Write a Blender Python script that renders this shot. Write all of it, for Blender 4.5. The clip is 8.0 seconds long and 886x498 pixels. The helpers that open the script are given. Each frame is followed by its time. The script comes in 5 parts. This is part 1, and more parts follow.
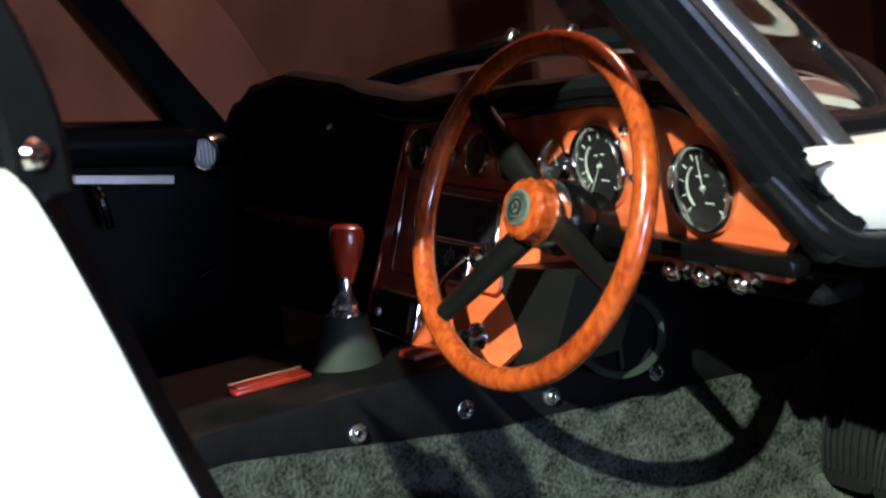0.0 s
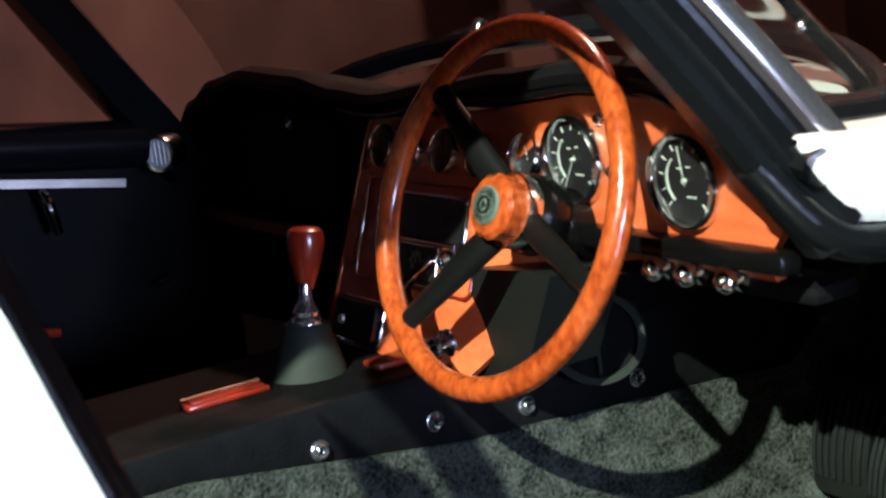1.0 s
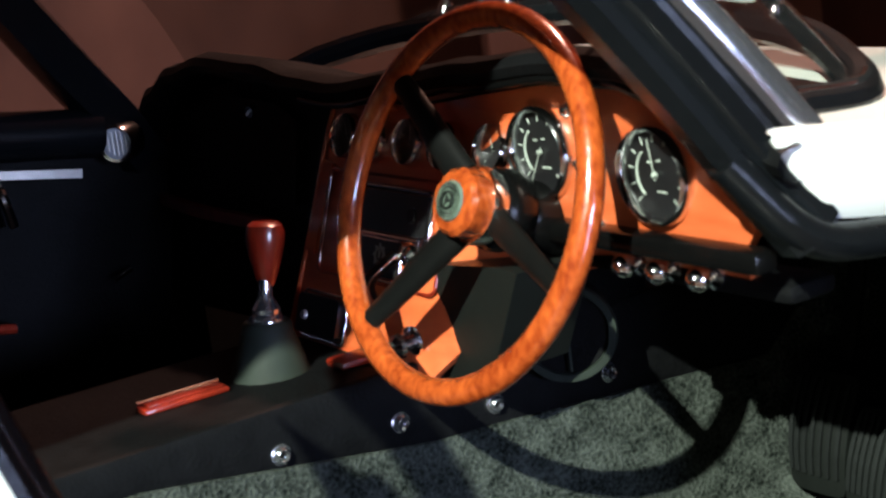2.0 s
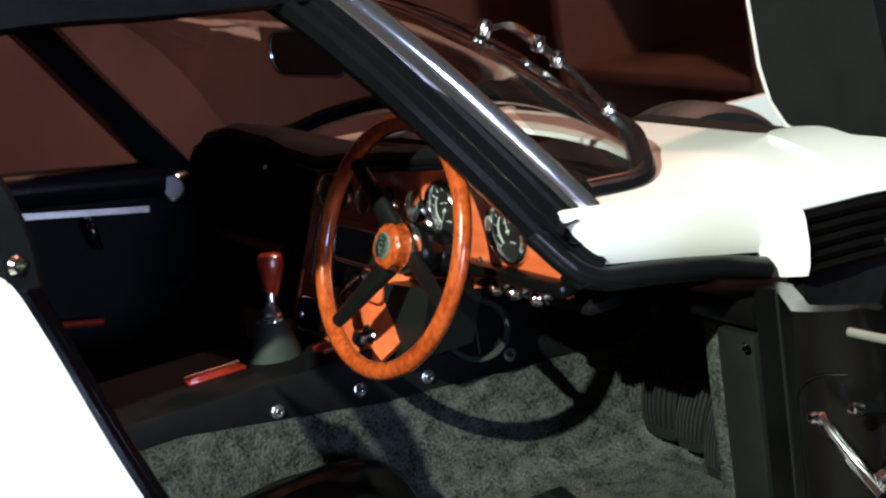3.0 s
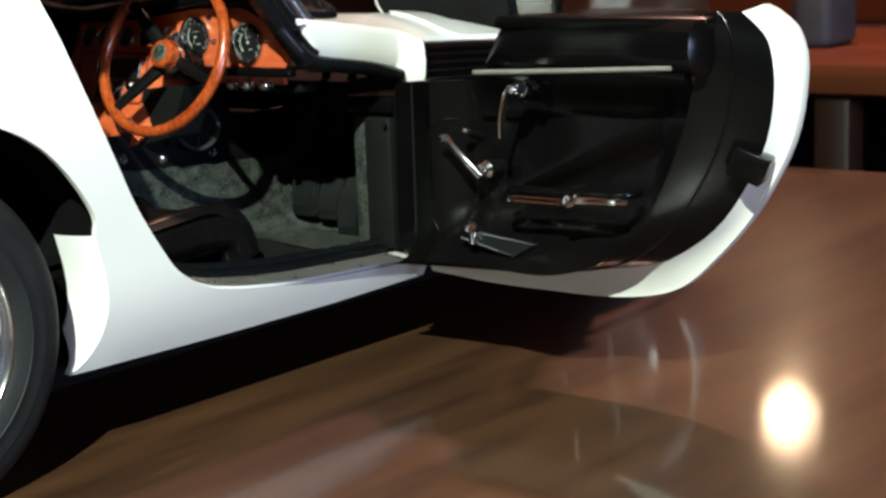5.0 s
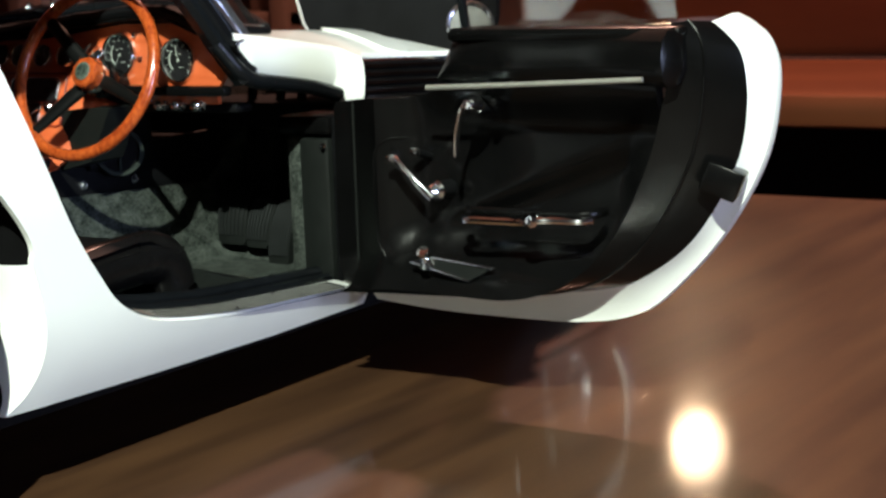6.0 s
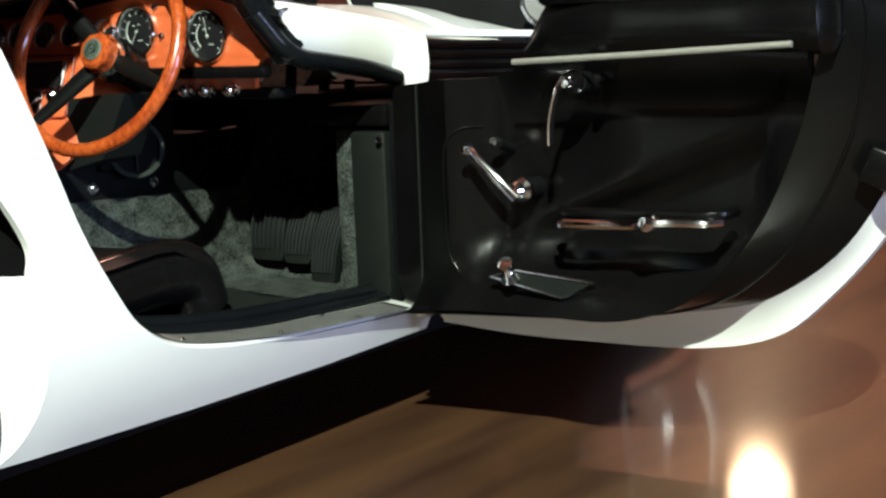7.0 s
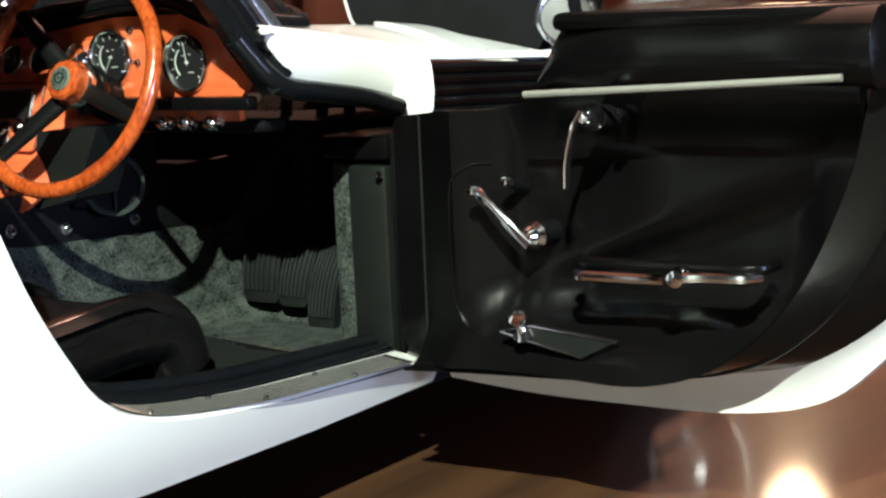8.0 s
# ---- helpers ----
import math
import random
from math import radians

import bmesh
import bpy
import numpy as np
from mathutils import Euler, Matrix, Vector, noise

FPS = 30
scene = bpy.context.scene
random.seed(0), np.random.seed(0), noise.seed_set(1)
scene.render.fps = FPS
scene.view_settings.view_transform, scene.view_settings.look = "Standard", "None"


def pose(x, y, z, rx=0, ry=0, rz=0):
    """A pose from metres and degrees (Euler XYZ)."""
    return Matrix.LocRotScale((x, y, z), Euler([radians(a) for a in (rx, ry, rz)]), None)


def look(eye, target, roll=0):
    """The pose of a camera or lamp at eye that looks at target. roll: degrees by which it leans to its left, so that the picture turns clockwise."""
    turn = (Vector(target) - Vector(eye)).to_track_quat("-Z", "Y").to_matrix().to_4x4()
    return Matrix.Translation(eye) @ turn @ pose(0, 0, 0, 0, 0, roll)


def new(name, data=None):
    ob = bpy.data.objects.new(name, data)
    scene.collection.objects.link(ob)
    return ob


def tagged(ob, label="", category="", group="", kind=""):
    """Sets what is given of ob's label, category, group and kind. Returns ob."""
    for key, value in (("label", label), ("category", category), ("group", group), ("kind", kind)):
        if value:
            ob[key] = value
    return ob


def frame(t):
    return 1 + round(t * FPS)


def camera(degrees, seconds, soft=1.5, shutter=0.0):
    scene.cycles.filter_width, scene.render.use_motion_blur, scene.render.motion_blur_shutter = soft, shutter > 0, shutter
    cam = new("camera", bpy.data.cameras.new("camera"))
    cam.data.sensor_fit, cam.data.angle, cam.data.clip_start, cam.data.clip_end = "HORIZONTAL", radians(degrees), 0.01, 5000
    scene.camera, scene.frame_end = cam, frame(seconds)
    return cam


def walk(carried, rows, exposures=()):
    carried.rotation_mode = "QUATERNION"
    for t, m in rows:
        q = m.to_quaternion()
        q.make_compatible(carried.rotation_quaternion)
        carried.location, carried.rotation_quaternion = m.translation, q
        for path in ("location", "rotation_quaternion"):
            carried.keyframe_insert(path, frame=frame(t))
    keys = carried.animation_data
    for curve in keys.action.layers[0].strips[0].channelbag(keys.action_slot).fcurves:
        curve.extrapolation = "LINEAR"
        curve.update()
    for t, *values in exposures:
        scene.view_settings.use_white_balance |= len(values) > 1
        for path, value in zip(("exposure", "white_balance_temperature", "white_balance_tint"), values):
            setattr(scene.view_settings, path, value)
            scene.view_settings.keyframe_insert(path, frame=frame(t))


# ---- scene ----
S = 1 / 12  # the car is a twelfth-scale model; all its sizes below are those of the full-size car
cam = camera(30.52, 8.0, soft=2.4)
PATH = [
    (0, look(Vector((-0.1106, -1.7235, 1.0531)) * S, Vector((0.9024, -0.0447, 0.6588)) * S, -6.36)),
    (0.5, look(Vector((-0.0799, -1.6701, 1.0374)) * S, Vector((0.9417, 0.0022, 0.6377)) * S, -6.76)),
    (1, look(Vector((-0.0386, -1.6310, 1.0278)) * S, Vector((0.9979, 0.0331, 0.6326)) * S, -7.16)),
    (2.3, look(Vector((0.0126, -1.5830, 1.0519)) * S, Vector((1.0637, 0.0600, 0.6101)) * S, -7.56)),
    (2.5, look(Vector((-0.0018, -1.7078, 1.0845)) * S, Vector((1.0135, -0.0404, 0.6498)) * S, -7.57)),
    (3, look(Vector((-0.2224, -2.3756, 1.2898)) * S, Vector((0.7338, -0.6828, 0.8205)) * S, -8.73)),
    (3.5, look(Vector((-0.4062, -2.9751, 1.2667)) * S, Vector((0.5351, -1.2746, 0.7952)) * S, -9.27)),
    (4, look(Vector((-0.8700, -3.2702, 1.0833)) * S, Vector((0.2677, -1.6817, 0.6563)) * S, -5.98)),
    (4.5, look(Vector((-1.4349, -3.0353, 1.0181)) * S, Vector((-0.0303, -1.6714, 0.6094)) * S, -3.69)),
    (5, look(Vector((-1.7195, -3.1194, 0.9831)) * S, Vector((-0.1749, -1.9068, 0.6038)) * S, -2.11)),
    (5.2, look(Vector((-1.7572, -3.1454, 0.9629)) * S, Vector((-0.1831, -1.9699, 0.5885)) * S, -2.01)),
    (6.3, look(Vector((-1.5896, -2.6743, 0.8966)) * S, Vector((0.0736, -1.6137, 0.5667)) * S, -2.27)),
    (6.5, look(Vector((-1.4928, -2.5666, 0.8589)) * S, Vector((0.1689, -1.4992, 0.5440)) * S, -2.38)),
    (7, look(Vector((-1.2812, -2.4186, 0.7945)) * S, Vector((0.3749, -1.3374, 0.4973)) * S, -2.38)),
    (7.5, look(Vector((-1.1014, -2.3317, 0.7825)) * S, Vector((0.5422, -1.2315, 0.4854)) * S, -2.67)),
    (8, look(Vector((-1.0024, -2.2882, 0.8434)) * S, Vector((0.6316, -1.1765, 0.5364)) * S, -2.75)),
]
walk(cam, PATH, exposures=tuple((t, stops, 6350, 17) for t, stops in ((0.0, 0.55), (1.0, 0.74), (2.5, 0.70), (3.0, 0.36), (3.5, 0.30), (4.5, 0.06), (5.2, 0.10), (6.5, 0.34), (7.5, 0.56), (8.0, 0.66))))
# a small lens close to its subject: soft near the glass and far behind
cam.data.dof.use_dof = True
cam.data.dof.focus_distance = 0.19
cam.data.dof.aperture_fstop = 120

# ---- light ----
world = bpy.data.worlds.new("room_dark")
scene.world = world
world.use_nodes = True
world.node_tree.nodes["Background"].inputs[0].default_value = (0.10, 0.082, 0.075, 1)
world.node_tree.nodes["Background"].inputs[1].default_value = 1.0


def lamp(name, kind, place, target, energy, size, colour=(1, 0.96, 0.9)):
    data = bpy.data.lights.new(name, kind)
    data.energy, data.color = energy, colour
    if kind == "AREA":
        data.shape, data.size = "DISK", size
    else:
        data.shadow_soft_size = size
    if kind == "SPOT":
        data.spot_size, data.spot_blend = radians(50), 0.5
    ob = new(name, data)
    ob.matrix_world = look(place, target)
    return ob


KEY_FROM = Vector((-1.20, -0.83, 1.04)).normalized()
lamp("key_lamp", "SPOT", Vector((0.07, -0.03, 0.04)) + KEY_FROM * 0.9, (0.07, -0.03, 0.04), 66, 0.006, (0.88, 1, 0.80))
lamp("globe_light", "POINT", (0.398, 0.004, 0.101), (0, 0, 0), 0.05, 0.008, (1, 0.66, 0.38))
# warm fill without a fixture, added to brighten the far walls
lamp("room_fill", "POINT", (1.05, 0.40, 1.5), (0, 0, 0), 100, 0.05, (1, 0.54, 0.38))
lamp("window_light", "AREA", (-0.05, -2.9, 0.32), (0.1, 0, 0.05), 30, 0.6, (0.55, 0.68, 1))


# ---- materials ----
def material(name, colour, rough=0.5, metal=0.0, coat=0.0, spread=0.0, scale=200.0, bump=0.0, bump_scale=600.0, stretch=(1, 1, 1), second=None, spec=0.5, trans=0.0, ior=1.45):
    """A surface with colour variation at two scales and fine relief."""
    m = bpy.data.materials.new(name)
    m.use_nodes = True
    n, links = m.node_tree.nodes, m.node_tree.links
    p = n["Principled BSDF"]
    p.inputs["Base Color"].default_value = (*colour, 1)
    p.inputs["Roughness"].default_value = rough
    p.inputs["Metallic"].default_value = metal
    p.inputs["Coat Weight"].default_value = coat
    p.inputs["Coat Roughness"].default_value = 0.06
    p.inputs["Specular IOR Level"].default_value = spec
    p.inputs["Transmission Weight"].default_value = trans
    p.inputs["IOR"].default_value = ior
    co = n.new("ShaderNodeTexCoord")
    mp = n.new("ShaderNodeMapping")
    mp.inputs["Scale"].default_value = stretch
    links.new(co.outputs["Object"], mp.inputs["Vector"])
    if spread or second:
        big, fine = n.new("ShaderNodeTexNoise"), n.new("ShaderNodeTexNoise")
        big.inputs["Scale"].default_value, fine.inputs["Scale"].default_value = scale * 0.15, scale
        big.inputs["Detail"].default_value, fine.inputs["Detail"].default_value = 3, 5
        for t in (big, fine):
            links.new(mp.outputs["Vector"], t.inputs["Vector"])
        add = n.new("ShaderNodeMix")
        add.data_type = "FLOAT"
        add.inputs[0].default_value = 0.6
        links.new(big.outputs["Fac"], add.inputs[2])
        links.new(fine.outputs["Fac"], add.inputs[3])
        ramp = n.new("ShaderNodeValToRGB")
        lo = second or tuple(c * (1 - spread) for c in colour)
        hi = colour if second else tuple(min(1, c * (1 + spread)) for c in colour)
        ramp.color_ramp.elements[0].position, ramp.color_ramp.elements[1].position = 0.36, 0.64
        ramp.color_ramp.elements[0].color, ramp.color_ramp.elements[1].color = (*lo, 1), (*hi, 1)
        links.new(add.outputs[0], ramp.inputs["Fac"])
        links.new(ramp.outputs["Color"], p.inputs["Base Color"])
        rr = n.new("ShaderNodeMapRange")
        rr.inputs["To Min"].default_value, rr.inputs["To Max"].default_value = max(0.02, rough - 0.06), min(1, rough + 0.06)
        links.new(big.outputs["Fac"], rr.inputs["Value"])
        links.new(rr.outputs["Result"], p.inputs["Roughness"])
    if bump:
        t, b = n.new("ShaderNodeTexNoise"), n.new("ShaderNodeBump")
        t.inputs["Scale"].default_value, t.inputs["Detail"].default_value = bump_scale, 4
        b.inputs["Strength"].default_value, b.inputs["Distance"].default_value = bump, 0.0004
        links.new(mp.outputs["Vector"], t.inputs["Vector"])
        links.new(t.outputs["Fac"], b.inputs["Height"])
        links.new(b.outputs["Normal"], p.inputs["Normal"])
    return m


WHITE = material("white_paint", (0.70, 0.72, 0.70), 0.28, coat=0.6, spread=0.02, scale=60)
BLACK = material("black_vinyl", (0.0042, 0.0044, 0.0050), 0.55, spec=0.07, spread=0.25, scale=500, bump=0.25, bump_scale=2500)
SATIN = material("black_satin_plastic", (0.0024, 0.0024, 0.0025), 0.24, spec=0.27, spread=0.25, scale=160, bump=0.04, bump_scale=900)
SEAL = material("black_rubber_seal", (0.0042, 0.0050, 0.0060), 0.26, spec=0.24, spread=0.15, scale=300, bump=0.12, bump_scale=900)
FASCIA = material("orange_veneer", (0.62, 0.135, 0.046), 0.32, coat=0.6, second=(0.46, 0.078, 0.022), scale=700, stretch=(1, 0.18, 1), bump=0.03, bump_scale=800)
RIMWOOD = material("varnished_rim_wood", (0.48, 0.092, 0.017), 0.25, coat=1.0, second=(0.20, 0.026, 0.005), scale=1500, stretch=(1, 1, 0.5), bump=0.12, bump_scale=1500)
KNOBWOOD = material("dark_red_knob_wood", (0.27, 0.022, 0.008), 0.3, coat=0.9, second=(0.12, 0.009, 0.004), scale=600, stretch=(1, 1, 0.3), bump=0.1, bump_scale=1200)
CHROME = material("chrome", (0.86, 0.87, 0.89), 0.12, metal=1.0, spread=0.03, scale=300)
DULL = material("dull_metal", (0.62, 0.61, 0.57), 0.38, metal=0.85, spread=0.12, scale=500, bump=0.06)
CARPET = material("grey_green_carpet", (0.062, 0.072, 0.064), 0.95, second=(0.004, 0.006, 0.005), scale=2600, bump=1.0, bump_scale=2600, spec=0.1)
GAUGE = material("gauge_face_black", (0.008, 0.008, 0.009), 0.35, spread=0.2, scale=600)
MARK = material("pale_print", (0.30, 0.34, 0.31), 0.6, spread=0.08, scale=900)
BADGE = material("grey_green_badge", (0.09, 0.125, 0.10), 0.4, spread=0.2, scale=1500)
TYRE = material("tyre_rubber", (0.009, 0.0105, 0.0105), 0.6, spec=0.3, spread=0.25, scale=250, bump=0.2, bump_scale=1500)
MAG = material("grey_cast_wheel", (0.055, 0.060, 0.058), 0.45, metal=0.3, spread=0.15, scale=300, bump=0.1)
def thin_glass(name, least=0.16):
    """A thin clear pane: it lets light straight through and mirrors the room at a slant."""
    m = bpy.data.materials.new(name)
    m.use_nodes = True
    n, links = m.node_tree.nodes, m.node_tree.links
    n.remove(n["Principled BSDF"])
    clear, gloss, blend = n.new("ShaderNodeBsdfTransparent"), n.new("ShaderNodeBsdfGlossy"), n.new("ShaderNodeMixShader")
    slant, curve, scaled = n.new("ShaderNodeLayerWeight"), n.new("ShaderNodeMath"), n.new("ShaderNodeMath")
    clear.inputs["Color"].default_value = (0.88, 0.87, 0.85, 1)
    gloss.inputs["Roughness"].default_value = 0.04
    slant.inputs["Blend"].default_value = 0.5
    curve.operation, curve.inputs[1].default_value = "POWER", 3.0
    scaled.operation, scaled.inputs[1].default_value, scaled.inputs[2].default_value = "MULTIPLY_ADD", 0.7, least
    links.new(slant.outputs["Facing"], curve.inputs[0])
    links.new(curve.outputs[0], scaled.inputs[0])
    links.new(scaled.outputs[0], blend.inputs[0])
    links.new(clear.outputs[0], blend.inputs[1])
    links.new(gloss.outputs[0], blend.inputs[2])
    links.new(blend.outputs[0], n["Material Output"].inputs["Surface"])
    return m


GLASS = thin_glass("clear_glass")
SCREEN = thin_glass("windscreen_glass", 0.30)
LIP = material("polished_wheel_lip", (0.60, 0.62, 0.67), 0.15, metal=0.95, spread=0.06, scale=300, bump=0.03)
VENTFACE = material("pale_grey_plastic", (0.42, 0.46, 0.50), 0.5, spread=0.06, scale=400)
# black of dark parts, also coloured in as shade under the bench
DARKIN = material("black_parts_and_shade", (0.0055, 0.0055, 0.006), 0.8, spec=0.1, spread=0.2, scale=200)
def table_veneer():
    """Varnished wood: streaky grain, a hard clear coat, fine scratches and dull smears."""
    m = material("red_brown_table_veneer", (0.082, 0.039, 0.018), 0.42, coat=0.65, second=(0.030, 0.014, 0.008), scale=110, stretch=(0.13, 1, 1), spec=0.22)
    n, links = m.node_tree.nodes, m.node_tree.links
    p = n["Principled BSDF"]
    co = n.new("ShaderNodeTexCoord")
    heights = []
    for turn, stretch, scale in ((50, (1, 22, 1), 55), (-20, (1, 30, 1), 38), (0, (0.15, 1, 1), 160)):
        mp, t, r = n.new("ShaderNodeMapping"), n.new("ShaderNodeTexNoise"), n.new("ShaderNodeMapRange")
        mp.inputs["Rotation"].default_value = (0, 0, radians(turn))
        mp.inputs["Scale"].default_value = stretch
        t.inputs["Scale"].default_value, t.inputs["Detail"].default_value = scale, 2
        r.inputs["From Min"].default_value, r.inputs["From Max"].default_value = (0.73, 0.80) if turn else (0.3, 0.7)
        r.inputs["To Max"].default_value = 1.0 if turn else 0.12
        links.new(co.outputs["Object"], mp.inputs["Vector"])
        links.new(mp.outputs["Vector"], t.inputs["Vector"])
        links.new(t.outputs["Fac"], r.inputs["Value"])
        heights.append(r.outputs["Result"])
    total = heights[0]
    for hgt in heights[1:]:
        a = n.new("ShaderNodeMath")
        links.new(total, a.inputs[0])
        links.new(hgt, a.inputs[1])
        total = a.outputs[0]
    b = n.new("ShaderNodeBump")
    b.inputs["Strength"].default_value, b.inputs["Distance"].default_value = 0.09, 0.0002
    links.new(total, b.inputs["Height"])
    links.new(b.outputs["Normal"], p.inputs["Normal"])
    links.new(b.outputs["Normal"], p.inputs["Coat Normal"])
    smear, rr = n.new("ShaderNodeTexNoise"), n.new("ShaderNodeMapRange")
    smear.inputs["Scale"].default_value, smear.inputs["Detail"].default_value = 14, 6
    rr.inputs["From Min"].default_value, rr.inputs["From Max"].default_value = 0.35, 0.7
    rr.inputs["To Min"].default_value, rr.inputs["To Max"].default_value = 0.06, 0.13
    links.new(co.outputs["Object"], smear.inputs["Vector"])
    links.new(smear.outputs["Fac"], rr.inputs["Value"])
    links.new(rr.outputs["Result"], p.inputs["Coat Roughness"])
    return m


TABLE = table_veneer()
TRIM = material("satin_trim_metal", (0.36, 0.36, 0.33), 0.45, metal=0.6, spread=0.08, scale=400)
TREAD = material("ribbed_bare_metal", (0.30, 0.30, 0.28), 0.45, metal=0.35, spread=0.1, scale=600, bump=0.08)
# the darker blotches put uneven, dim shading into the brown
WALLWOOD = material("brown_wood_uneven_shade", (0.19, 0.110, 0.078), 0.6, second=(0.085, 0.049, 0.036), scale=4.5, stretch=(1, 1, 0.6), bump=0.1, bump_scale=60)
WALLDIM = material("blue_grey_wallcovering", (0.036, 0.044, 0.055), 0.7, second=(0.024, 0.030, 0.038), scale=8, bump=0.05, bump_scale=60)
BOOT = material("boot_rubber", (0.017, 0.023, 0.019), 0.65, spread=0.2, scale=400, bump=0.1, spec=0.2)
SPOKEBLACK = material("black_enamel", (0.004, 0.0042, 0.0042), 0.34, spec=0.22, spread=0.2, scale=300, bump=0.03)
TINTED = material("mirror_glass", (0.16, 0.14, 0.13), 0.08, metal=0.9, spread=0.05, scale=200)
LEATHER = material("glossy_black_leather", (0.0036, 0.0034, 0.0034), 0.27, spec=0.24, spread=0.3, scale=300, bump=0.12, bump_scale=1200)
GREYP = material("grey_plastic", (0.0065, 0.0078, 0.0072), 0.45, spec=0.3, spread=0.15, scale=400, bump=0.05)


# ---- building helpers ----
def part(name, bm, mat, parent=None, label="", smooth=35, at=None):
    """Links a bmesh, built at the full car's size, as one mesh."""
    bmesh.ops.recalc_face_normals(bm, faces=bm.faces)
    bmesh.ops.scale(bm, vec=(S, S, S), verts=bm.verts)
    me = bpy.data.meshes.new(name)
    bm.to_mesh(me)
    bm.free()
    me.materials.append(mat)
    if smooth:
        me.shade_smooth()
        me.set_sharp_from_angle(angle=radians(smooth))
    ob = new(name, me)
    if parent is not None:
        ob.parent = parent
        ob.matrix_parent_inverse = parent.matrix_world.inverted()
    if label:
        ob["label"] = label
    return ob


def empty(name, place, parent=None, label=""):
    ob = new(name)
    ob.empty_display_size = 0.01
    ob.location = Vector(place) * S
    bpy.context.view_layer.update()
    if parent is not None:
        ob.parent = parent
        ob.matrix_parent_inverse = parent.matrix_world.inverted()
        bpy.context.view_layer.update()
    if label:
        ob["label"] = label
    return ob


def loft(rows, closed=False, caps=False):
    """A skin over rows of points; closed: each row is a ring."""
    bm = bmesh.new()
    vs = [[bm.verts.new(p) for p in row] for row in rows]
    n = len(rows[0])
    for a, b in zip(vs, vs[1:]):
        for i in range(n if closed else n - 1):
            j = (i + 1) % n
            bm.faces.new((a[i], a[j], b[j], b[i]))
    if caps and closed:
        bm.faces.new(vs[0][::-1])
        bm.faces.new(vs[-1])
    return bm


def spline(pts, steps=8, ring=False):
    """A smooth line through points."""
    pts = [Vector(p) for p in pts]
    out, n = [], len(pts)
    for i in range(n if ring else n - 1):
        p0 = pts[(i - 1) % n] if ring or i else pts[0] * 2 - pts[1]
        p1, p2 = pts[i], pts[(i + 1) % n]
        p3 = pts[(i + 2) % n] if ring or i + 2 < n else pts[-1] * 2 - pts[-2]
        for k in range(steps):
            t = k / steps
            out.append(0.5 * (2 * p1 + (p2 - p0) * t + (2 * p0 - 5 * p1 + 4 * p2 - p3) * t * t + (3 * p1 - p0 - 3 * p2 + p3) * t ** 3))
    if not ring:
        out.append(pts[-1])
    return out


def sweep(path, section, ring=False, up=(0, 0, 1), caps=True):
    """Carries a flat section (pairs: across, up) or a round of that radius along a path."""
    if not isinstance(section, (list, tuple)):
        section = [(section * math.cos(a), section * math.sin(a)) for a in (2 * math.pi * k / 10 for k in range(10))]
    path, rows, n = [Vector(p) for p in path], [], len(path)
    for i, p in enumerate(path):
        a, b = path[(i - 1) % n if ring or i else 0], path[(i + 1) % n if ring or i + 1 < n else n - 1]
        t = (b - a).normalized()
        u = Vector(up)
        s = t.cross(u).normalized()
        u = s.cross(t)
        rows.append([p + s * x + u * y for x, y in section])
    if ring:
        rows.append(rows[0])
    bm = loft(rows, closed=True, caps=caps and not ring)
    bmesh.ops.remove_doubles(bm, verts=bm.verts, dist=1e-6)
    return bm


def lathe(profile, place, axis=(0, 0, 1), steps=28, turn=0.0):
    """Turns pairs (radius, height) about an axis through a place."""
    q = Vector((0, 0, 1)).rotation_difference(Vector(axis)).to_matrix()
    rows = []
    for k in range(steps):
        a = turn + 2 * math.pi * k / steps
        rows.append([Vector(place) + q @ Vector((r * math.cos(a), r * math.sin(a), h)) for r, h in profile])
    bm = loft(rows + [rows[0]])
    bmesh.ops.remove_doubles(bm, verts=bm.verts, dist=1e-6)
    return bm


def box(lo, hi, bevel=0.004, segments=2):
    bm = bmesh.new()
    bmesh.ops.create_cube(bm, size=1)
    lo, hi = Vector(lo), Vector(hi)
    for v in bm.verts:
        v.co = Vector([(lo[i] + hi[i]) / 2 + v.co[i] * (hi[i] - lo[i]) for i in range(3)])
    if bevel:
        bmesh.ops.bevel(bm, geom=bm.edges, offset=bevel, segments=segments, affect="EDGES", profile=0.5)
    return bm


def turned(bm, m):
    bmesh.ops.transform(bm, matrix=m, verts=bm.verts)
    return bm


def joined(*bms):
    out = bmesh.new()
    for b in bms:
        me = bpy.data.meshes.new("tmp")
        b.to_mesh(me)
        b.free()
        out.from_mesh(me)
        bpy.data.meshes.remove(me)
    return out


